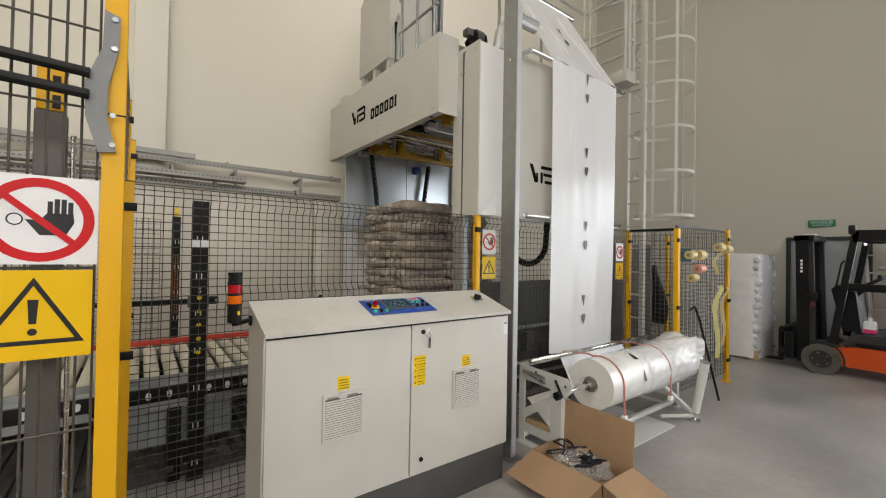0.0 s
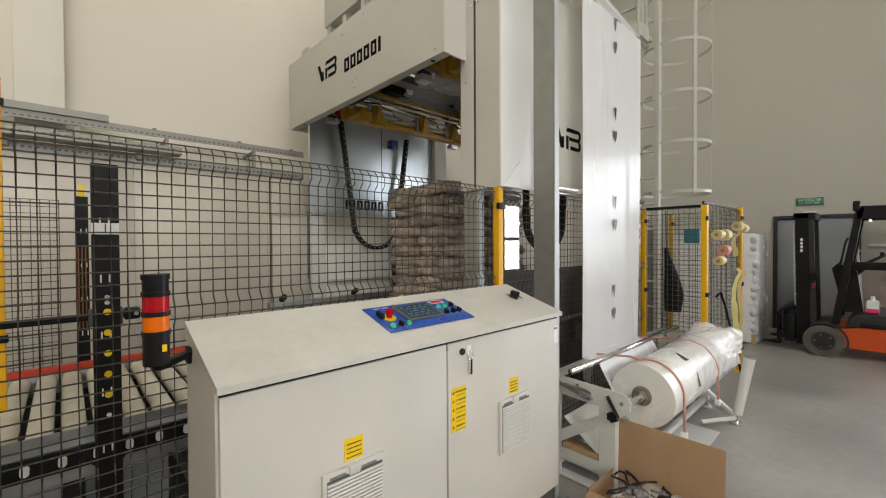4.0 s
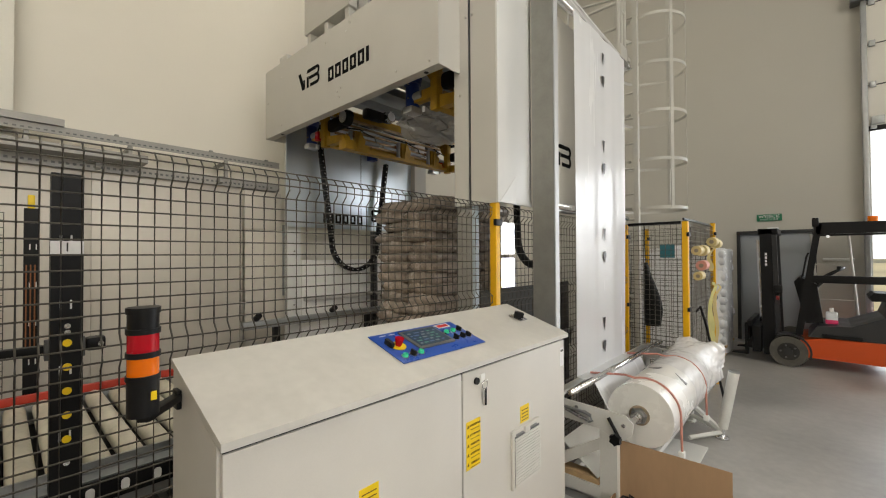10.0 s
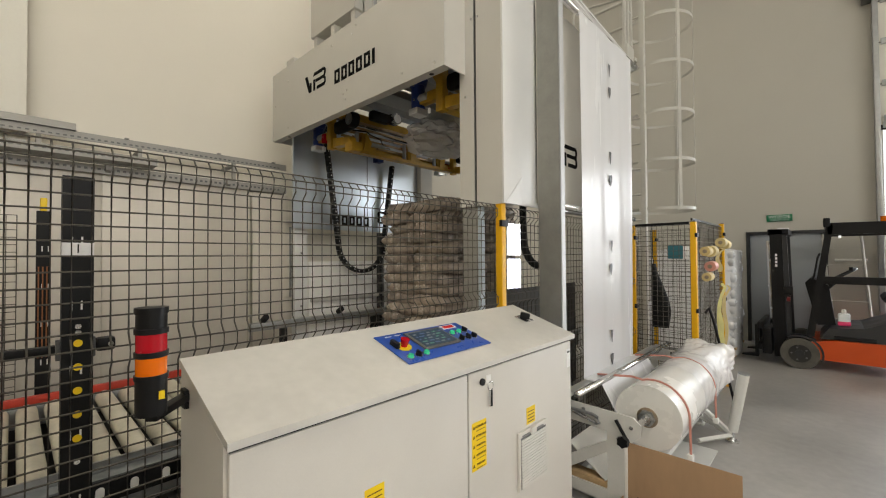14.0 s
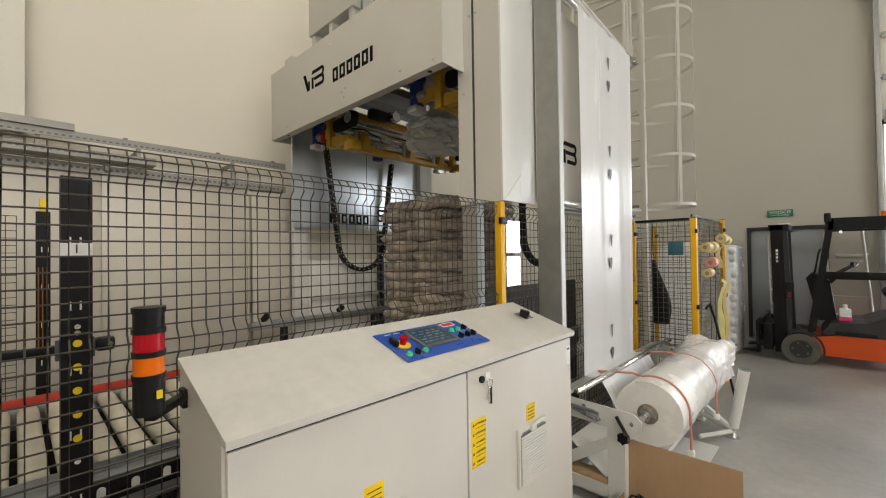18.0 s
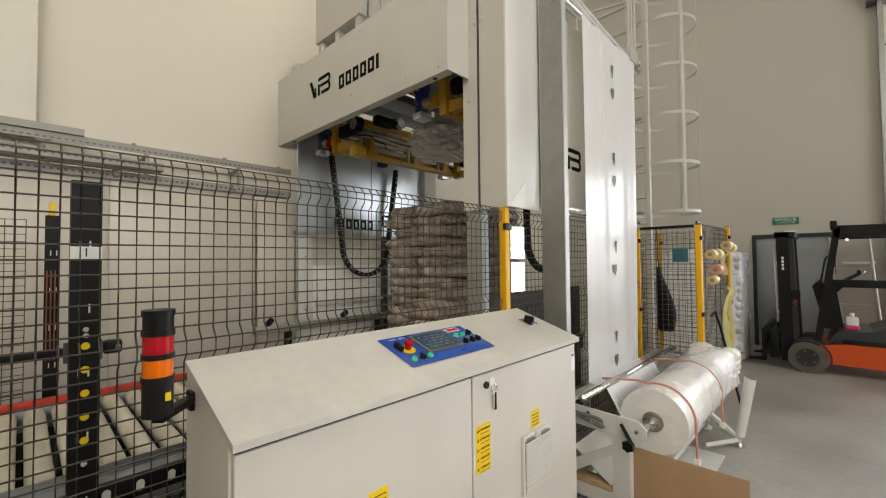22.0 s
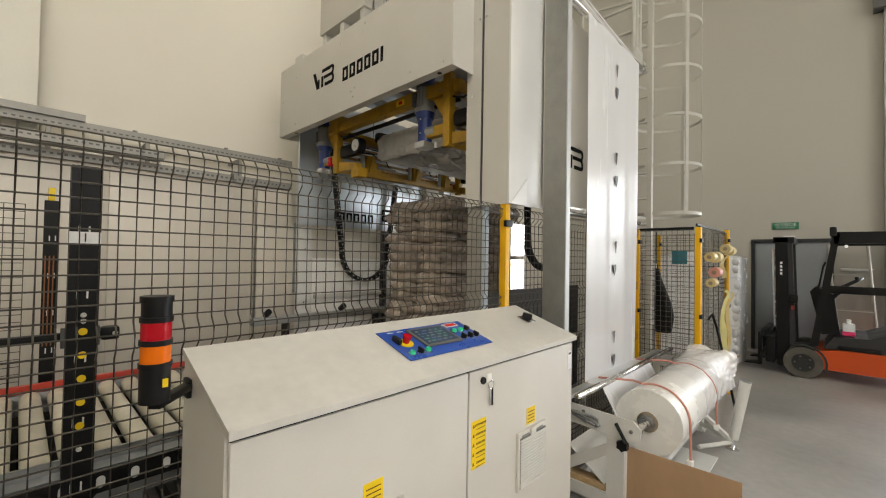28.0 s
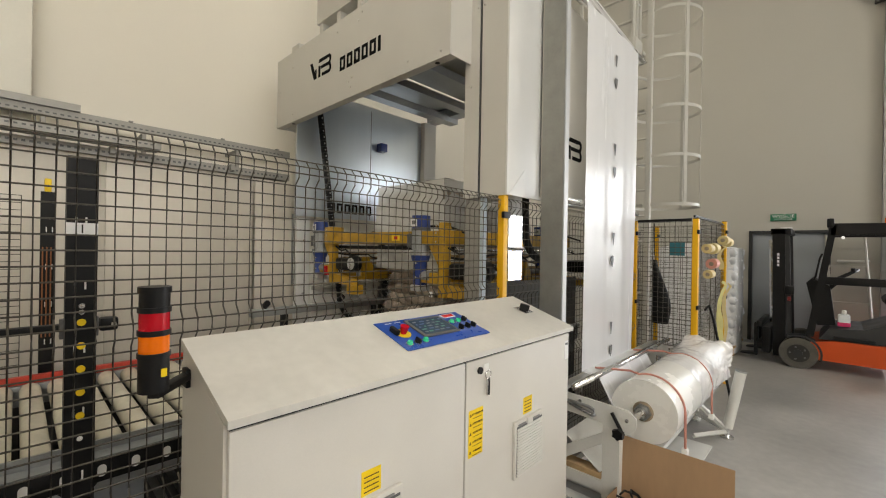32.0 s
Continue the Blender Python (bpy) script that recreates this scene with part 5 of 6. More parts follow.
part("deck", B(4.10, 4.33, 0.575, 1.17, 3.64, 3.66, bevel=0.003), LADDER, pf)
part("kick_plate", B(4.095, 4.103, 0.57, 0.82, 3.64, 3.78, bevel=0.002), LADDER, pf)
part("kick_plate", B(4.1035, 4.30, 0.568, 0.576, 3.64, 3.78, bevel=0.002), LADDER, pf)
part("ladder_bracket", B(4.301, 4.38, 0.56, 0.60, 3.66, 3.70, bevel=0.003), LADDER, pf)
for x, y, z0 in ((4.11, 0.60, 3.66), (4.20, 0.60, 3.66), (4.30, 0.60, 3.66), (4.15, 1.10, 3.66), (4.15, 1.185, 3.66), (3.3, 1.185, 3.435), (2.6, 1.185, 3.435)):
    part("railing_post", T((x, y, z0), (x, y, 5.15), 0.018), LADDER, pf)
for z in (3.97, 4.24, 4.70):
    part("rail", T((4.13, 0.60, z), (4.15, 1.10, z), 0.016), LADDER, pf)
for z in (4.38, 4.72):
    part("rail", T((4.15, 1.185, z), (2.6, 1.185, z), 0.016), LADDER, pf)
    part("rail", T((4.15, 1.185, z), (4.30, 0.62, z), 0.014), LADDER, pf)
for z in (4.18, 4.62):
    part("rail", T((4.20, 0.60, z), (4.30, 0.60, z), 0.012), LADDER, pf)

# ---- tape rolls and straps on the wire panel ----
for i, (x, z, r, m) in enumerate(((4.30, 1.58, 0.045, TAPE), (4.52, 1.58, 0.055, TAPE), (4.52, 1.43, 0.05, mat("tape_pink", (0.66, 0.30, 0.24), 0.45)), (4.36, 1.33, 0.042, TAPE), (5.08, 1.68, 0.05, TAPE), (5.3, 1.66, 0.05, TAPE))):
    tr = thing("tape_roll", "roll of warning tape hung on the wire panel", "tape roll", group="tape rolls")
    part("roll", T((x - 0.06, -0.066, z), (x + 0.06, -0.072, z + 0.004), r, 24), m, tr)
    part("core", T((x - 0.0625, -0.066, z), (x - 0.0585, -0.066, z), r * 0.42, 20), CORE, tr)
    part("peg", T((x + 0.05, -0.07, z), (x + 0.05, 0.0, z), 0.006, 8), GALV, tr)
ls = thing("hanging_straps", "lime and white straps hanging from the fence", "straps")
for x, yo, zt, z0, wd_, m in ((4.98, -0.062, 1.215, 0.70, 0.020, LIMESTRAP), (5.08, -0.045, 1.225, 0.36, 0.025, LIMESTRAP), (5.20, -0.07, 1.20, 0.50, 0.018, TAPE), (5.02, -0.05, 1.62, 1.36, 0.022, TAPE)):
    bm = bmesh.new()
    line = []
    for i in range(13):
        f = i / 12
        line.append((x + 0.09 * (1 - f) ** 6 + 0.012 * math.sin(f * 7 + x * 9), yo - 0.03 * math.sin(min(1.0, f * 5) * math.pi) - 0.012 * math.sin(f * 9 + x * 5), zt - (zt - z0) * f ** 1.25, wd_ * (0.8 + 0.25 * math.sin(f * 5 + x * 7))))
    strip = [[bm.verts.new(q) for q in ((px - w_ * 0.35, py + w_ * 0.9, pz), (px + w_ * 0.35, py - w_ * 0.9, pz), (px + w_ * 0.35 + 0.003, py - w_ * 0.9 + 0.001, pz), (px - w_ * 0.35 + 0.003, py + w_ * 0.9 + 0.001, pz))] for px, py, pz, w_ in line]
    for p_, q_ in zip(strip, strip[1:]):
        for i in range(4):
            bm.faces.new((p_[i], p_[(i + 1) % 4], q_[(i + 1) % 4], q_[i]))
    part("strap", bm, m, ls, smooth=False)
lr = thing("leaning_rod", "black bent rod leaning against the wire panel", "rod")
part("rod", P([(4.36, -0.04, 0.98), (4.42, -0.06, 1.02), (4.47, -0.09, 0.88), (4.60, -0.24, 0.01)], 0.012, 8), BLACK, lr)
ct = thing("dark_coat", "dark cloth hung on the far side of the wire enclosure", "cloth")
bm = bmesh.new()
rows = []
for i in range(15):
    f = i / 14
    half = 0.020 + 0.075 * math.sin(min(1.0, f * 1.25) * math.pi * 0.5) ** 1.5 - 0.05 * max(0.0, f - 0.75)
    rows.append([bm.verts.new((4.75 + (0.05 + 0.012 * noise.noise(Vector((k * 0.9, f * 3, 1.0)))) * math.cos(k * math.pi / 7), 0.555 - half + half * (1.05 + 0.10 * noise.noise(Vector((k, f * 4, 2.0)))) * math.sin(k * math.pi / 7), 1.45 - 0.72 * f)) for k in range(14)])
for p_, q_ in zip(rows, rows[1:]):
    for k in range(14):
        bm.faces.new((p_[k], p_[(k + 1) % 14], q_[(k + 1) % 14], q_[k]))
bm.faces.new(rows[0])
bm.faces.new(rows[-1])
part("cloth", bm, BLACK, ct, smooth=True)
part("hanger", P([(4.75, 0.535, 1.44), (4.75, 0.535, 1.49), (4.755, 0.545, 1.51), (4.76, 0.55, 1.87)], 0.005, 6), BLACK, ct)
tc = thing("teal_panel", "teal sheet fixed to the wire panel behind the ladder", "panel")
part("sheet", B(5.50, 5.506, 0.41, 0.58, 1.50, 1.672, bevel=0.002), BLUETARP, tc)
part("side_strip", B(5.50, 5.505, 0.34, 0.405, 1.50, 1.655, bevel=0.002), SIGNW, tc, "pale strip beside it")

# ---- wrapped pallet ----
wp = thing("wrapped_pallet", "pallet of pale bags wrapped in clear film", "pallet load")
random.seed(11)


def bag_mesh(L, W, H, seed, m, puff=0.35):
    bm = bmesh.new()
    bmesh.ops.create_grid(bm, x_segments=22, y_segments=16, size=0.5)
    top = bm.verts[:]
    ret = bmesh.ops.duplicate(bm, geom=bm.faces[:] + bm.verts[:] + bm.edges[:])
    low = [v for v in ret["geom"] if isinstance(v, bmesh.types.BMVert)]
    for vs, sg in ((top, 1), (low, -1)):
        for v in vs:
            u, w = v.co.x * 2, v.co.y * 2
            e_ = max(0.0, (1 - abs(u) ** 7) * (1 - abs(w) ** 7)) ** puff
            nn = noise.noise(Vector((u * 1.6 + seed, w * 1.6, sg * 2.0))) * 0.16 + noise.noise(Vector((u * 5 + seed, w * 5, sg))) * 0.10 + noise.noise(Vector((u * 13 + seed, w * 13, sg))) * 0.09 - abs(noise.noise(Vector((u * 3.2 + seed * 2, w * 7, sg * 3)))) * 0.34
            edge = 0.036 * noise.noise(Vector((u * 3, w * 3, seed * 3.1))) + 0.014 * noise.noise(Vector((u * 9, w * 9, seed * 1.7)))
            v.co = Vector((u * L / 2 + edge * u, w * W / 2 + edge * w, sg * H / 2 * e_ * (1 + nn)))
    bmesh.ops.remove_doubles(bm, verts=bm.verts[:], dist=0.004)
    return mesh_of(bm, m, True)


wm = [bag_mesh(0.43, 0.42, 0.15, s + 20, WRAP, 0.3) for s in range(3)]
for k in range(12):
    z = 0.17 + k * 0.12
    for i in range(2):
        for j in range(3):
            o = new("bag", wm[(k + i + j) % 3])
            o.parent, o.location = wp, (7.32 + i * 0.39, 0.32 + j * 0.385, z + 0.06)
            o.rotation_euler = (0, 0, radians(90 + random.uniform(-3, 3) + (180 if (k + j) % 2 else 0)))
part("top_cover", crumple(7, 7.52, 0.70, 1.60, 0.36, 0.52, 0.05), DRAPE, wp, smooth=True)
bm = bmesh.new()
loop = []
for i in range(64):
    a = i / 64 * 2 * math.pi
    c, d_ = math.cos(a), math.sin(a)
    loop.append((7.515 + 0.435 * math.copysign(abs(c) ** 0.35, c), 0.705 + 0.615 * math.copysign(abs(d_) ** 0.35, d_)))
rows = [[bm.verts.new((px + 0.014 * noise.noise(Vector((px * 3, py * 3, k * 0.9))), py + 0.014 * noise.noise(Vector((py * 3, px * 3, k * 0.9 + 7))), 0.03 + k * 1.59 / 24)) for px, py in loop] for k in range(25)]
for p_, q_ in zip(rows, rows[1:]):
    for i in range(64):
        bm.faces.new((p_[i], p_[(i + 1) % 64], q_[(i + 1) % 64], q_[i]))
part("wrap_film", bm, CRINKLE, wp, "clear stretch film round the bags", smooth=True)
for y in (0.12, 0.60, 1.14):
    part("bearer", B(7.12, 7.92, y, y + 0.1, 0.0, 0.12), WOOD, wp)
part("deck", B(7.12, 7.92, 0.1, 1.26, 0.12, 0.15), WOOD, wp)

# ---- forklift, its nose towards the back wall; built with its side at x = 0, forward = +y ----
fk = thing("forklift", "orange and dark grey electric forklift truck parked by the door", "forklift", pose(7.0, -0.62, 0))
W = 1.06
part("chassis", PR([(-0.18, 0.15), (-1.95, 0.15), (-2.05, 0.42), (-1.9, 0.425), (-0.36, 0.425), (-0.10, 0.37)], 0.02, W - 0.02, "x"), ORANGE, fk, "orange lower body")
part("upper_body", PR([(-0.20, 0.426), (-1.98, 0.432), (-2.02, 0.82), (-1.62, 0.96), (-0.98, 0.92), (-0.92, 0.74), (-0.62, 0.60), (-0.30, 0.58)], 0.04, W - 0.04, "x"), TRUCKGREY, fk, "dark grey upper body")
part("step", B(0.0, 0.10, -0.72, -0.34, 0.44, 0.48, bevel=0.006), BLACK, fk)
part("fender", PR([(0.245 * math.cos(radians(a)), 0.205 + 0.245 * math.sin(radians(a))) for a in range(60, 201, 10)] + [(0.222 * math.cos(radians(a)), 0.205 + 0.222 * math.sin(radians(a))) for a in range(200, 59, -10)], 0.012, 0.20, "x"), TRUCKGREY, fk)
for x, y, r in ((0.0, 0.0, 0.205), (W - 0.2, 0.0, 0.205), (0.08, -1.62, 0.17), (W - 0.26, -1.62, 0.17)):
    w = part("wheel", T((x, y, r), (x + 0.18, y, r), r, 32), mat("worn_tyre", (0.10, 0.095, 0.08), 0.8, 0, 0.25, 10, 90, 0.2), fk, "worn solid tyre")
    bm = bmesh.new()
    annulus(bm, 0.05, r * 0.58, x - 0.006, x + 0.004, "x", y, r, 24)
    part("rim", bm, mat("rim_grey", (0.022, 0.021, 0.02), 0.5, 0, 0.2, 6, 60, 0.05), w)
    for k_ in range(5):
        a_ = k_ * 1.2566
        part("wheel_nut", T((x - 0.02, y + 0.085 * math.cos(a_), r + 0.085 * math.sin(a_)), (x - 0.006, y + 0.085 * math.cos(a_), r + 0.085 * math.sin(a_)), 0.012, 8), GREYPL, w)
    part("hub", T((x - 0.012, y, r), (x + 0.01, y, r), 0.05, 20), TRUCKGREY, w)
# mast
for x in (0.16, 0.78):
    part("mast_rail", PR([(0.14, 0.10), (0.28, 0.10), (0.31, 1.90), (0.17, 1.90)], x, x + 0.10, "x"), BLACK, fk)
    part("inner_rail", PR([(0.08, 0.30), (0.14, 0.30), (0.17, 1.84), (0.12, 1.84)], x + 0.02, x + 0.08, "x"), TRUCKGREY, fk)
part("mast_bridge", B(0.16, 0.88, 0.10, 0.33, 1.82, 1.905, bevel=0.01), BLACK, fk)
part("mast_plate", B(0.20, 0.32, 0.10, 0.22, 1.905, 1.92), SIGNW, fk)
part("lift_cylinder", T((0.52, 0.30, 0.15), (0.52, 0.34, 1.75), 0.04, 20), STEEL, fk)
for i in range(4):
    part("print_bar", B(0.154, 0.159, 0.225, 0.25, 1.52 - i * 0.05, 1.555 - i * 0.05), SIGNW, fk)
part("carriage", B(0.06, 1.0, 0.30, 0.40, 0.14, 0.50, bevel=0.008), BLACK, fk)
for z in (0.20, 0.50):
    part("carriage_bar", B(0.02, 1.04, 0.40, 0.455, z, z + 0.08, bevel=0.006), BLACK, fk)
for x in (0.18, 0.74):
    part("fork", PR([(0.46, 0.52), (0.50, 0.52), (0.50, 0.10), (0.66, 0.075), (0.66, 0.06), (0.46, 0.06)], x, x + 0.12, "x"), BLACK, fk)
# overhead guard
for x in (0.05, W - 0.11):
    part("front_pillar", PR([(-0.15, 0.44), (-0.07, 0.44), (-0.29, 1.93), (-0.36, 1.93)], x, x + 0.07, "x"), BLACK, fk)
    part("rear_pillar", PR([(-1.52, 0.92), (-1.32, 0.92), (-1.14, 1.88), (-1.30, 1.88)], x, x + 0.06, "x"), BLACK, fk)
    part("roof_rail", PR([(-0.30, 1.80), (-0.30, 1.955), (-1.24, 1.94), (-1.34, 1.87), (-1.24, 1.80)], x, x + 0.06, "x"), BLACK, fk)
for k in range(6):
    part("roof_bar", B(0.08, W - 0.08, -0.30 - k * 0.16, -0.27 - k * 0.16, 1.90, 1.93), BLACK, fk)
part("work_lamp", B(0.02, 0.12, -0.33, -0.26, 1.90, 2.02, bevel=0.015), BLACK, fk)
part("work_lamp", B(0.06, 0.10, -0.43, -0.40, 1.75, 1.785, bevel=0.010), mat("lamp_glass", (0.9, 0.9, 0.9), 0.1, emit=0.6), fk)
part("beacon", T((0.4, -0.85, 1.95), (0.4, -0.85, 2.03), 0.05, 20), ORANGEPL, fk, "amber beacon")
part("cross_rail", B(0.06, 0.12, -1.40, -0.20, 1.15, 1.25, bevel=0.01), BLACK, fk)
# driver's place
part("dash", PR([(-0.18, 0.58), (-0.36, 0.60), (-0.30, 1.12), (-0.12, 1.22), (-0.06, 1.15)], 0.25, 0.8, "x"), BLACK, fk)
part("column", T((0.42, -0.22, 1.0), (0.40, -0.42, 1.24), 0.03), BLACK, fk)
part("steering_wheel", P([(0.42 + 0.17 * math.cos(a), -0.42 + 0.15 * math.sin(a), 1.25 - 0.10 * math.sin(a)) for a in [i * math.pi / 10 for i in range(21)]], 0.016), BLACK, fk)
part("wheel_knob", T((0.30, -0.52, 1.31), (0.30, -0.52, 1.37), 0.022), BLACK, fk)
part("grab_handle", P([(0.04, -0.14, 1.2), (0.0, -0.16, 1.25), (0.0, -0.20, 1.5), (0.04, -0.22, 1.55)], 0.012), BLACK, fk)
part("lamp_head", B(0.10, 0.20, 0.06, 0.16, 0.98, 1.10, bevel=0.02), BLACK, fk)
part("indicator", B(0.10, 0.15, 0.09, 0.13, 0.89, 0.95, bevel=0.012), mat("dull_red_lens", (0.20, 0.02, 0.02), 0.3), fk)
st = part("seat", PR([(-0.82, 0.92), (-1.30, 0.94), (-1.32, 1.02), (-0.84, 1.03), (-0.80, 0.98)], 0.28, 0.78, "x"), RUBBER, fk, "black seat")
part("backrest", PR([(-1.22, 1.02), (-1.32, 1.02), (-1.46, 1.46), (-1.40, 1.52), (-1.30, 1.50), (-1.22, 1.25)], 0.30, 0.76, "x"), RUBBER, st)
part("arm_rest", B(0.24, 0.30, -1.25, -0.85, 1.14, 1.20, bevel=0.015), RUBBER, fk)
cbt = part("canister", B(0.18, 0.30, -0.50, -0.38, 0.605, 0.76, bevel=0.025), mat("milky_plastic", (0.70, 0.74, 0.76), 0.3), fk, "milky canister with pink fluid")
part("fluid", B(0.176, 0.304, -0.504, -0.376, 0.60, 0.66, bevel=0.018), mat("pink_fluid", (0.70, 0.04, 0.16), 0.3), cbt)
part("canister_neck", T((0.24, -0.44, 0.76), (0.24, -0.44, 0.81), 0.024), WHITEPL, cbt)
for i, (a, b) in enumerate(((-1.18, -1.08), (-1.32, -1.20), (-1.42, -1.34), (-1.56, -1.44), (-1.68, -1.58))):
    part("print_bar", B(0.034, 0.039, a, b, 0.66, 0.73), mat("truck_print", (0.45, 0.45, 0.45), 0.5), fk)
part("print_bar", B(0.034, 0.039, -1.62, -1.10, 0.75, 0.77), mat("truck_print", (0.45, 0.45, 0.45), 0.5), fk)

sl = thing("step_ladder", "grey folding step ladder leaning at the far wall", "step ladder")
for y in (-0.98, -1.40):
    part("stile", T((8.15, y, 0.0), (8.40, y + 0.12, 1.85), 0.018, 8), LADDER, sl)
    part("stile", T((8.55, y, 0.0), (8.42, y + 0.12, 1.85), 0.014, 8), LADDER, sl)
for k in range(6):
    part("step", B(8.15 + k * 0.04, 8.24 + k * 0.04, -1.39 + k * 0.018, -0.97 + k * 0.018, 0.28 + k * 0.27, 0.30 + k * 0.27), LADDER, sl)
# pipes by the gate
wd = thing("pipe_frame", "white pipes on the wall by the gate", "pipes")
part("pipe", P([(8.58, -1.0, 1.45), (8.50, -1.15, 1.45), (8.50, -1.35, 1.45)], 0.02), WHITEPL, wd)

# ---- bag stack on its pallet: keyed as it rolls in ----
stk = thing("bag_stack", "stack of brown paper bags on a wooden pallet", "bag stack")
random.seed(21)
bmL = [bag_mesh(0.63, 0.44, 0.134, s, BAG, 0.40) for s in range(9)]
BAGS_Z0, LAYER = 0.787, 0.0993
for k in range(13):
    z = BAGS_Z0 + k * LAYER
    sh = 0.03 if k % 2 else -0.03
    lay = [(0.305, 0.20 + sh, 0), (0.90, 0.20 + sh * 0.5, 0), (0.305, 0.61 + sh, 0), (0.90, 0.61 + sh * 0.5, 0)]
    sh *= 1.3
    for x, y, a in lay:
        o = new("bag", bmL[random.randrange(9)])
        o.parent = stk
        o.location = (x + random.uniform(-0.024, 0.024), y + random.uniform(-0.020, 0.020), z + LAYER / 2)
        o.rotation_euler = (radians(random.uniform(-2.2, 2.2)), radians(random.uniform(-1.8, 1.8)), radians(a + random.uniform(-4, 4) + (180 if random.random() < 0.5 else 0)))
for y in (0.0, 0.35, 0.70):
    part("bearer", B(0, 1.2, y, y + 0.10, 0.645, 0.74), WOOD, stk)
for i in range(7):
    part("deck_board", B(i * 0.175, i * 0.175 + 0.12, 0.0, 0.80, 0.741, 0.765), WOOD, stk)

# ---- gripper frame; its beams' top lies at z = 0 of its own space ----
gf = thing("gripper_frame", "yellow lifting frame with blue motors and film grippers", "gripper frame", pose(0, 0, 3.2))
GX0, GX1, GY0, GY1 = 1.88, 3.70, 1.10, 2.85
for y in (GY0, GY1):
    part("long_beam", B(GX0, GX1, y - 0.04, y + 0.04, -0.10, 0.0, bevel=0.005), OCHRE, gf)
    part("slide_rod", T((GX0, y - 0.07, -0.14), (GX1, y - 0.07, -0.14), 0.014, 10), STEEL, gf)
for x in (GX0, GX1):
    part("cross_beam", B(x - 0.04, x + 0.04, GY0 + 0.04, GY1 - 0.04, -0.10, -0.002, bevel=0.005), OCHRE, gf)
    part("belt", B(x + 0.05, x + 0.07, GY0, GY1, -0.15, -0.12), BLACK, gf)
for y, sg in ((GY1 - 0.10, -1), (GY0 + 0.10, 1)):
    part("film_bar", B(GX0 + 0.12, GX1 - 0.05, y - 0.03, y + 0.03, -0.44, -0.40, bevel=0.006), OCHRE, gf)
    part("film_bar_back", B(GX0 + 0.2, GX1 - 0.1, y + 0.05, y + 0.07, -0.40, -0.34, bevel=0.004), OCHRE, gf)
    for k in range(5):
        part("film_roll_bar", T((GX0 + 0.15, y + sg * 0.01 * k, -0.36 + 0.055 * k), (GX1 - 0.1, y + sg * 0.01 * k, -0.36 + 0.055 * k), 0.014, 12), ROD, gf)
    for x in (2.28, 2.95, 3.45):
        u = part("gripper_unit", B(x - 0.03, x + 0.03, y - 0.05, y + 0.03, -0.46, -0.24, bevel=0.008), OCHRE, gf)
        part("roller", T((x - 0.09, y - 0.05, -0.44), (x - 0.09, y - 0.05, -0.26), 0.022, 12), FINS, u)
        part("clamp_block", B(x + 0.05, x + 0.16, y - 0.06, y + 0.02, -0.46, -0.38, bevel=0.01), OCHRE, u)
        part("lever", PR([(x - 0.02, -0.46), (x + 0.05, -0.46), (x + 0.09, -0.34), (x + 0.02, -0.24)], y - 0.075, y - 0.06), OCHRE, u)
        part("air_cylinder", T((x + 0.10, y - 0.03, -0.34), (x + 0.30, y - 0.03, -0.34), 0.02, 14), FINS, u)
        part("piston", T((x + 0.30, y - 0.03, -0.34), (x + 0.38, y - 0.03, -0.34), 0.008, 10), STEEL, u)
        part("air_hose", P([(x + 0.28, y - 0.03, -0.32), (x + 0.22, y - 0.06, -0.27), (x + 0.08, y - 0.05, -0.24), (x + 0.0, y - 0.02, -0.18)], 0.006, 7), BLACK, u)
        part("spring", T((x - 0.12, y - 0.02, -0.30), (x + 0.1, y - 0.02, -0.30), 0.016, 10), mat("dull_copper", (0.32, 0.16, 0.08), 0.4, 0.7), u)
    part("guide_plate", B(GX0 + 0.02, GX1 - 0.02, y - 0.09, y + 0.0, -0.475, -0.462, bevel=0.003), OCHRE, gf)
    part("guide_lip", B(GX0 + 0.02, GX1 - 0.02, y - 0.095, y - 0.087, -0.475, -0.44), OCHRE, gf)
    part("hose_line", P([(GX0 + 0.1 + i * 0.16, y + 0.03 * math.sin(i * 1.9), -0.20 - 0.02 * math.sin(i * 1.3)) for i in range(11)], 0.010, 8), BLACK, gf)
stk_ = part("sticker", B(GX0 - 0.0425, GX0 - 0.0402, 1.62, 1.72, -0.075, -0.03), LABELY, gf, "small yellow and red hazard sticker")
part("sticker_mark", B(GX0 - 0.0435, GX0 - 0.0425, 1.645, 1.69, -0.066, -0.038), SIGNR, stk_)
mu = part("hose_unit", B(2.40, 2.66, GY1 - 0.16, GY1 - 0.06, -0.06, 0.05, bevel=0.03), BLACK, gf, "black pneumatic unit with a round gauge")
part("cam_disc", T((2.66, GY1 - 0.14, 0.0), (2.74, GY1 - 0.14, 0.0), 0.06, 20), BLACK, mu)
part("gauge_ring", T((2.70, GY1 - 0.22, 0.0), (2.70, GY1 - 0.16, 0.0), 0.062, 24), STEEL, mu)
part("gauge_face", T((2.70, GY1 - 0.224, 0.0), (2.70, GY1 - 0.221, 0.0), 0.05, 24), SIGNW, mu)
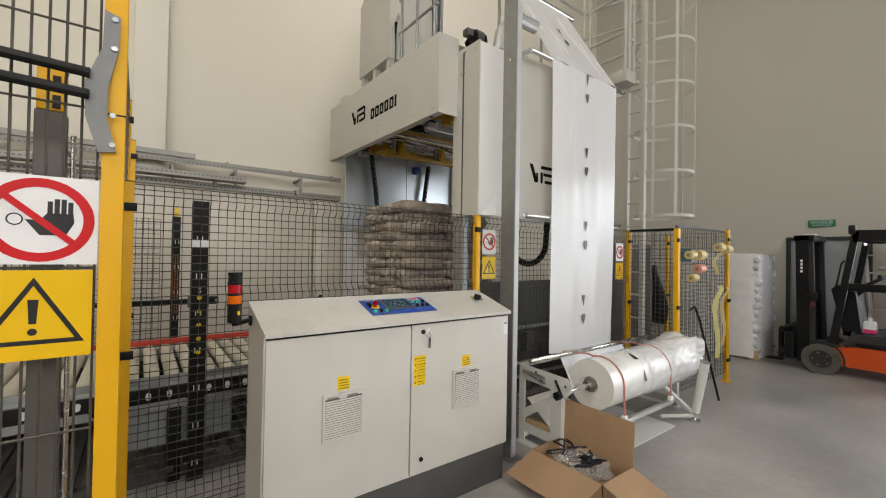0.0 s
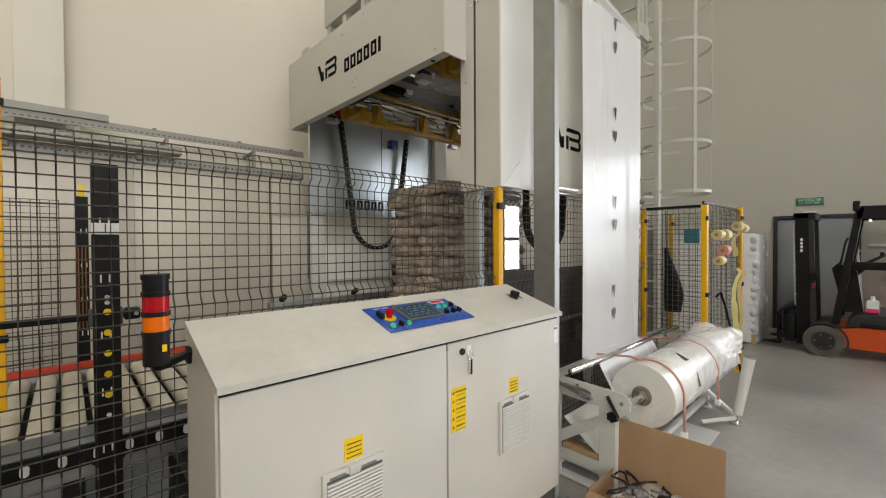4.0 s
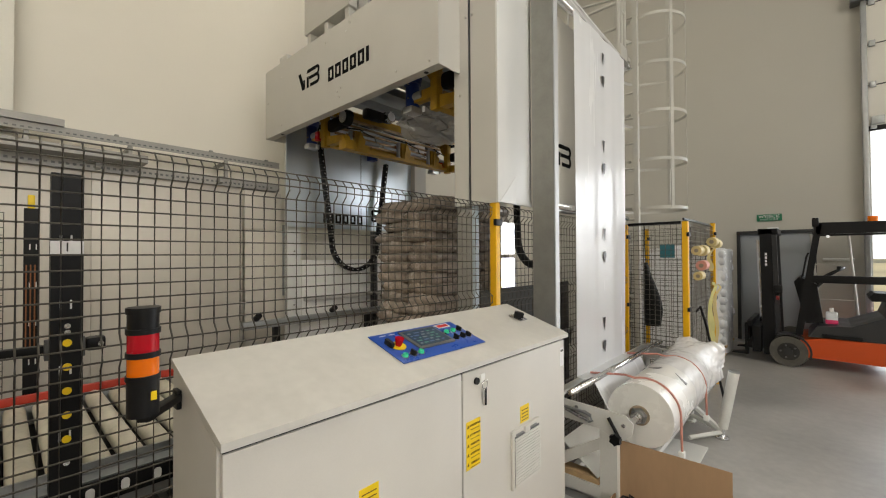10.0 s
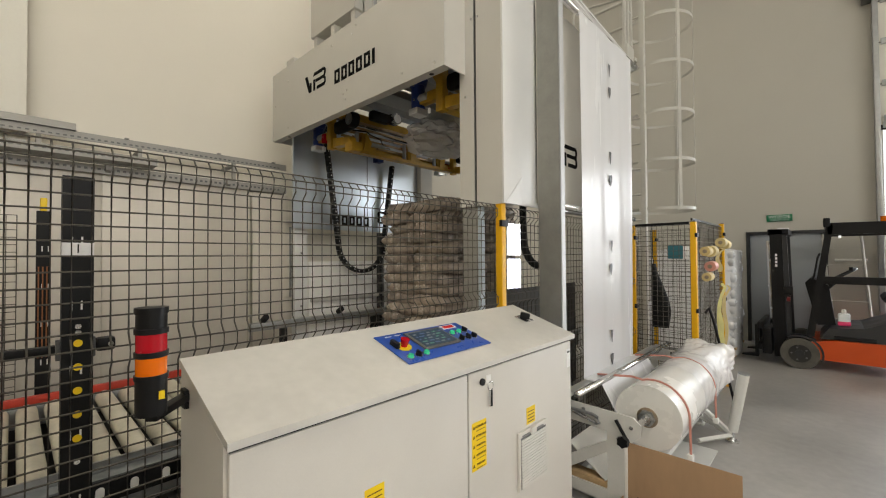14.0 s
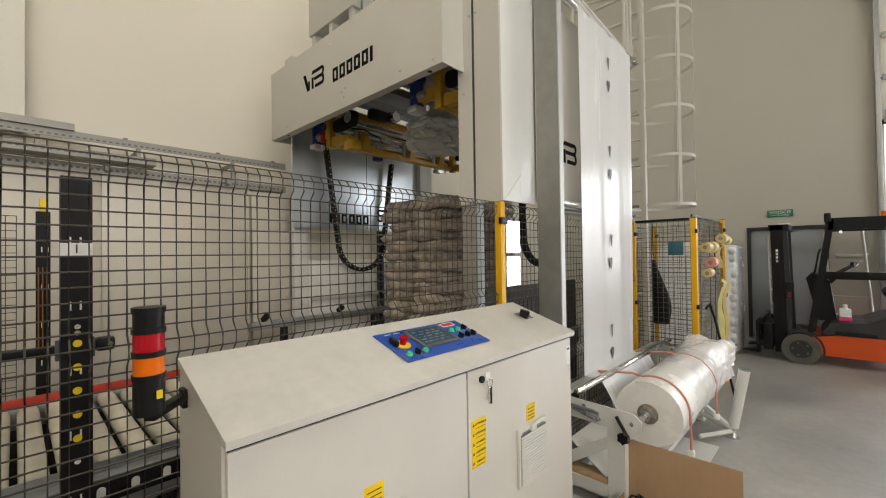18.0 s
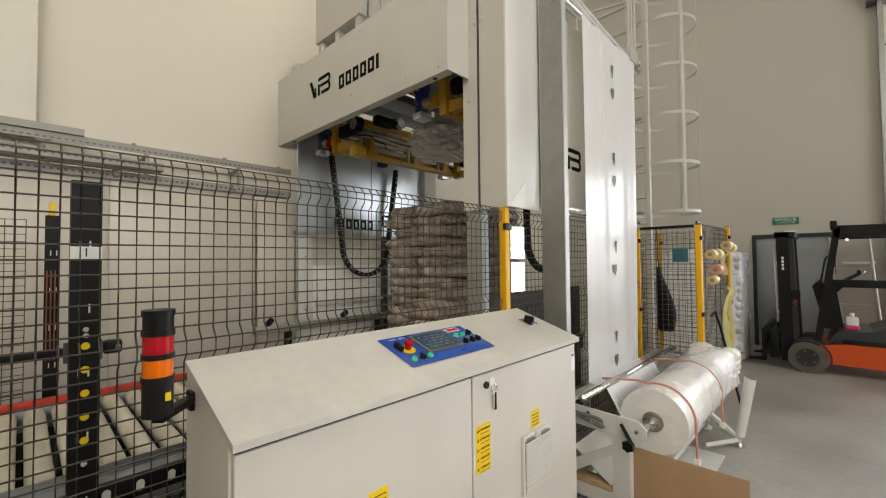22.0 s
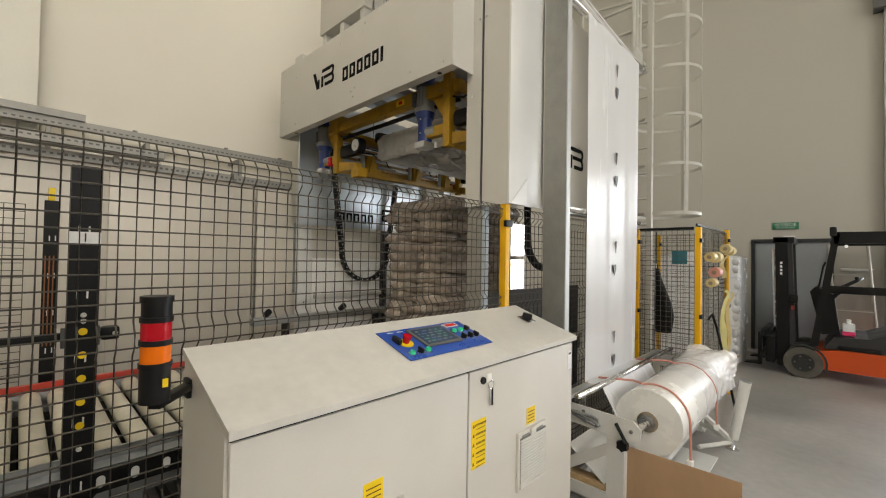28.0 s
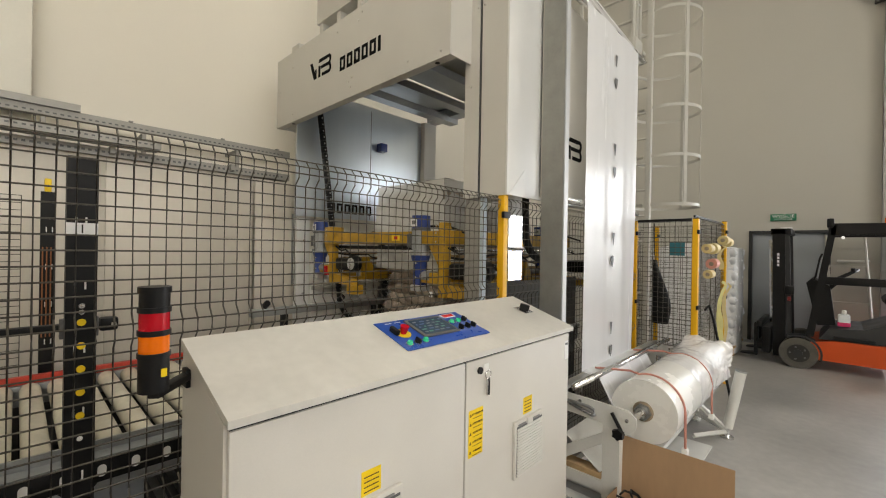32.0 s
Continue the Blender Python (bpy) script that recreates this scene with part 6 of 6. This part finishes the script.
for i, (x, y) in enumerate(((GX0, 2.68), (GX0, 1.15), (GX1, 2.68), (GX1, 1.15))):
    e = 0.5 if y < 2 else 1.0
    h = part("corner_post", B(x - 0.034, x + 0.034, y - 0.034, y + 0.034, -0.50, 0.06, bevel=0.006), OCHRE, gf)
    part("head_plate", B(x - 0.06 * e, x + 0.06 * e, y - 0.08 * e, y + 0.08 * e, -0.11, 0.06 * e, bevel=0.006), OCHRE, h)
    my = y + 0.26
    part("motor_arm", B(x - 0.03, x + 0.03, y, my, -0.40, -0.32, bevel=0.006), OCHRE, h)
    part("motor_cap", T((x, my, 0.02), (x, my, 0.12), 0.073, 24), BLUE, h)
    part("motor_body", T((x, my, -0.16), (x, my, 0.02), 0.064, 24), FINS, h, "grey finned motor body")
    for j in range(16):
        part("fin", B(0.060, 0.071, -0.003, 0.003, -0.145, 0.0, m=pose(x, my, 0, 0, 0, j * 22.5)), FINS, h)
    part("fan_ring", T((x, my, 0.004), (x, my, 0.02), 0.076, 24), GREYPL, h)
    part("motor_flange", T((x, my, -0.19), (x, my, -0.16), 0.085, 24), FINS, h)
    part("gearbox", T((x, my, -0.42), (x, my, -0.19), 0.055, 24), BLUE, h, "blue gearbox")
    part("gearbox_collar", T((x, my, -0.24), (x, my, -0.19), 0.066, 24, 0.078), BLUE, h)
    part("gearbox_outlet", T((x, my, -0.35), (x, my - 0.13, -0.35), 0.042, 20), FINS, h)
    for dz in (-0.25, -0.36):
        part("bolt", T((x - 0.062, my - 0.012, dz), (x - 0.05, my - 0.012, dz), 0.008, 8), STEEL, h)
    lbl = part("motor_label", B(x - 0.0765, x - 0.0735, my - 0.032, my + 0.032, 0.035, 0.095), SIGNW, h, "white motor label")
    for dy in (-0.018, 0.004):
        part("print_bar", B(x - 0.0775, x - 0.0765, my + dy, my + dy + 0.014, 0.05, 0.08), INK, lbl)
    part("gusset", PR([(y, -0.11), (y + 0.16, -0.11), (y, -0.34)], x - 0.012, x + 0.012, "x"), OCHRE, h)
    for dz in (-0.085, -0.02, 0.035):
        part("bolt", T((x - 0.066, y + 0.03, dz), (x - 0.058, y + 0.03, dz), 0.008, 8), STEEL, h)
    part("cable", P([(x + 0.02, my + 0.10, -0.07), (x + 0.04, my + 0.15, -0.02), (x + 0.06, my + 0.10, 0.05), (x + 0.08, y + 0.02, 0.03), (x + 0.10, y - 0.16, -0.03)], 0.009, 8), BLACK, h)
    part("cable", P([(x - 0.01, y - 0.34, -0.22), (x - 0.03, y - 0.26, -0.16), (x - 0.02, y - 0.16, -0.17), (x, y - 0.04, -0.13)], 0.008, 8), BLACK, h)
    part("junction_box", B(x - 0.06, x + 0.06, my + 0.05, my + 0.10, -0.13, -0.02, bevel=0.01), GREYPL, h)
    part("gear_foot", B(x - 0.06, x + 0.06, my - 0.05, my + 0.05, -0.47, -0.42, bevel=0.008), ALU, h)
    part("hose_arm", B(x - 0.02, x + 0.06, y - 0.34, y - 0.05, -0.36, -0.24, bevel=0.035), BLACK, h)
    part("cam_disc", T((x - 0.05, y - 0.38, -0.29), (x + 0.02, y - 0.38, -0.29), 0.075, 22), BLACK, h)
    part("gauge_face", T((x - 0.056, y - 0.38, -0.29), (x - 0.051, y - 0.38, -0.29), 0.055, 22), ALU, h)
    if y > 2:
        part("red_valve", B(x - 0.05, x + 0.01, y + 0.06, y + 0.12, -0.42, -0.33, bevel=0.01), REDPL, h)
    part("white_tag", B(x - 0.052, x - 0.04, y + 0.08, y + 0.10, -0.50, -0.46), SIGNW, h)
    part("jaw_plate", PR([(y - 0.05, -0.40), (y - 0.34, -0.44), (y - 0.36, -0.50), (y - 0.05, -0.49)], x - 0.02, x + 0.05, "x"), OCHRE, h)
    if y > 2:
        part("jaw_block", B(x - 0.03, x + 0.08, y - 0.40, y - 0.28, -0.58, -0.49, bevel=0.01), OCHRE, h)

# film hood that the frame draws over the load
hd = thing("film_hood", "milky stretched film hood held in the frame", "film hood", pose(0, 0, 3.2))


def hood_sheet(x0, x1, y0, y1, z0, z1, seed):
    bm = bmesh.new()
    n = 24
    pts = []
    for i in range(n + 1):
        f = i / n
        row = []
        for k in range(9):
            g_ = k / 8
            w = 0.012 * math.sin(f * 40 + seed) + 0.02 * noise.noise(Vector((f * 6, g_ * 3, seed)))
            p = Vector((x0 + (x1 - x0) * f, y0 + (y1 - y0) * f, z0 + (z1 - z0) * g_))
            nrm = Vector((-(y1 - y0), x1 - x0, 0)).normalized()
            row.append(bm.verts.new(p + nrm * w))
        pts.append(row)
    for a, b in zip(pts, pts[1:]):
        for k in range(8):
            bm.faces.new((a[k], a[k + 1], b[k + 1], b[k]))
    return bm


HX0, HX1, HY0, HY1 = 2.26, 3.60, 1.52, 2.46
for i, (a, b) in enumerate((((HX0, HY0), (HX0, HY1)), ((HX0, HY1), (HX1, HY1)), ((HX1, HY1), (HX1, HY0)), ((HX1, HY0), (HX0, HY0)))):
    part("hood_side", hood_sheet(a[0], b[0], a[1], b[1], -0.34, -0.12, i * 3.0), HOOD, hd, smooth=True)
CURTAIN = []
for i, top in enumerate((2.15, 1.97, 1.79)):
    ring_ = thing("hood_ring", "milky film of the hood drawn over the bag stack", "film hood", pose(0, 0, 3.6), "hood rings")
    g_ = 0.012 * i
    cs = ((HX0 - g_, HY0 - g_), (HX0 - g_, HY1 + g_), (HX1 + g_, HY1 + g_), (HX1 + g_, HY0 - g_))
    for k in range(4):
        part("film_side", hood_sheet(*(cs[k][0], cs[(k + 1) % 4][0], cs[k][1], cs[(k + 1) % 4][1]), -0.20, 0.0, 20 + i * 5 + k), HOOD, ring_, smooth=True)
    if i == 0:
        bm = bmesh.new()
        bmesh.ops.create_grid(bm, x_segments=30, y_segments=24, size=0.5)
        for v in bm.verts:
            u, w = v.co.x, v.co.y
            v.co = Vector((HX0 + (u + 0.5) * (HX1 - HX0), HY0 + (w + 0.5) * (HY1 - HY0), 0.02 * noise.noise(Vector((u * 7, w * 7, 2))) + 0.004))
        part("film_top", bm, HOOD, ring_, "milky film top", smooth=True)
    CURTAIN.append((ring_, top))
ht = thing("film_bundle", "crumpled milky film bundle inside the frame", "plastic film", pose(0, 0, 3.2))
part("sheet", crumple(14.0, 2.78, 2.06, 0.02, 0.36, 0.24, 0.17), BUNDLE, ht)
part("sheet", crumple(31.0, 2.92, 2.00, 0.00, 0.24, 0.30, 0.13), BUNDLE, ht)

# ---- cable chain: links keyed along its loop ----
CHXC, CHY, CHTOP, CHR, CHK = 2.61, 3.20, 3.20, 0.33, 0.14
CHLEN = (CHTOP - 1.72) + math.pi * CHR + (2.75 - 1.72)
CH_N = 52
chain = thing("cable_chain", "black cable chain hanging in a loop", "cable chain")
link_mesh = mesh_of(B(-0.022, 0.022, -0.03, 0.03, -CHLEN / CH_N * 0.5, CHLEN / CH_N * 0.46, bevel=0.004), BLACK)
pin_mesh = mesh_of(B(-0.006, 0.006, -0.032, 0.032, -0.010, 0.006), PANEL)
LINKS = []
for i in range(CH_N):
    o = new("link", link_mesh)
    o.parent = chain
    q = new("pin", pin_mesh)
    q.parent = o
    LINKS.append(o)


def chain_pose(s, z_end):
    zb = (CHTOP + z_end + math.pi * CHR - CHLEN) / 2
    a = CHTOP - zb
    if s <= a:
        return pose(CHXC - CHR - CHK * (a - s), CHY, CHTOP - s, 0, math.degrees(-math.atan(CHK)), 0)
    if s <= a + math.pi * CHR:
        th = (s - a) / CHR
        return pose(CHXC - CHR * math.cos(th), CHY, zb - CHR * math.sin(th), 0, -math.degrees(th), 0)
    u = s - a - math.pi * CHR
    return pose(CHXC + CHR + CHK * u, CHY, zb + u, 0, -179.9 + math.degrees(math.atan(CHK)), 0)


def motions():
    # the load rolls in and stops under the frame
    walk(stk, [(t, pose(x, 1.585, 0)) for t, x in ((0, 1.66), (0.5, 1.75), (1, 1.86), (1.5, 1.96), (2, 2.06), (2.5, 2.12), (3, 2.16), (3.5, 2.20), (4.2, 2.27), (5, 2.32), (5.5, 2.325), (32, 2.325))])
    walk(gf, [(t, pose(0, 0, z)) for t, z in FRAME_Z])
    walk(hd, [(t, pose(0, 0, z)) for t, z in HOODSIDE_Z])
    walk(ht, [(t, pose(0, 0, z)) for t, z in HOODTOP_Z])
    for i, (ob, top) in enumerate(CURTAIN):
        walk(ob, [(t, pose(0, 0, max(z - 0.08 - 0.02 * i, top))) for t, z in HOODSIDE_Z])
    for mk, s0 in MARKS:
        rows = []
        for t, ds in FILM_S:
            p, lean = film_at(s0 + ds)
            rows.append((t, pose(2.955 - 0.02 * (p.z < 1.5), p.y - 0.006, p.z, lean, 0, 0)))
        walk(mk, rows)
    walk(ro, [(t, pose(0, RY, RZ, math.degrees(ds / RR), 0, 0)) for t, ds in FILM_S])
    for i, o in enumerate(LINKS):
        s = CHLEN * (i + 0.5) / CH_N
        walk(o, [(t, chain_pose(s, z - 0.40)) for t, z in FRAME_Z])


# heights of the frame, of the hood's top, and the film's travel, by seconds
FRAME_Z = [(0, 3.29), (7.0, 3.29), (7.5, 3.27), (8.0, 3.21), (8.6, 3.145), (9.2, 3.13), (25.5, 3.13), (26.4, 3.11), (27.0, 3.05), (27.5, 2.96), (28, 2.86), (28.5, 2.75), (29, 2.63), (29.5, 2.52), (30, 2.395), (30.5, 2.24), (31, 2.04), (31.5, 1.85), (32, 1.67)]
HOODSIDE_Z = [(0, 3.75), (25.5, 3.75), (26.4, 3.5), (27.0, 3.15)] + FRAME_Z[9:]
HOODTOP_Z = [(0, 3.30), (9.0, 3.25), (9.6, 3.05), (10.4, 2.80), (11.0, 2.76), (25.5, 2.76), (27.5, 2.70), (28, 2.62), (28.5, 2.53), (29, 2.42), (29.5, 2.32), (30, 2.24), (30.5, 2.15), (31, 2.05), (32, 1.96)]
FILM_S = [(0, 0.0), (7.5, 0.0), (8, 0.12), (8.5, 0.15), (9, 0.215), (9.5, 0.42), (10, 0.58), (10.5, 0.77), (11, 0.93), (11.5, 1.10), (12, 1.27), (12.5, 1.45), (13, 1.625), (13.5, 1.80), (14, 1.90), (14.5, 1.92), (32, 1.92)]
motions()
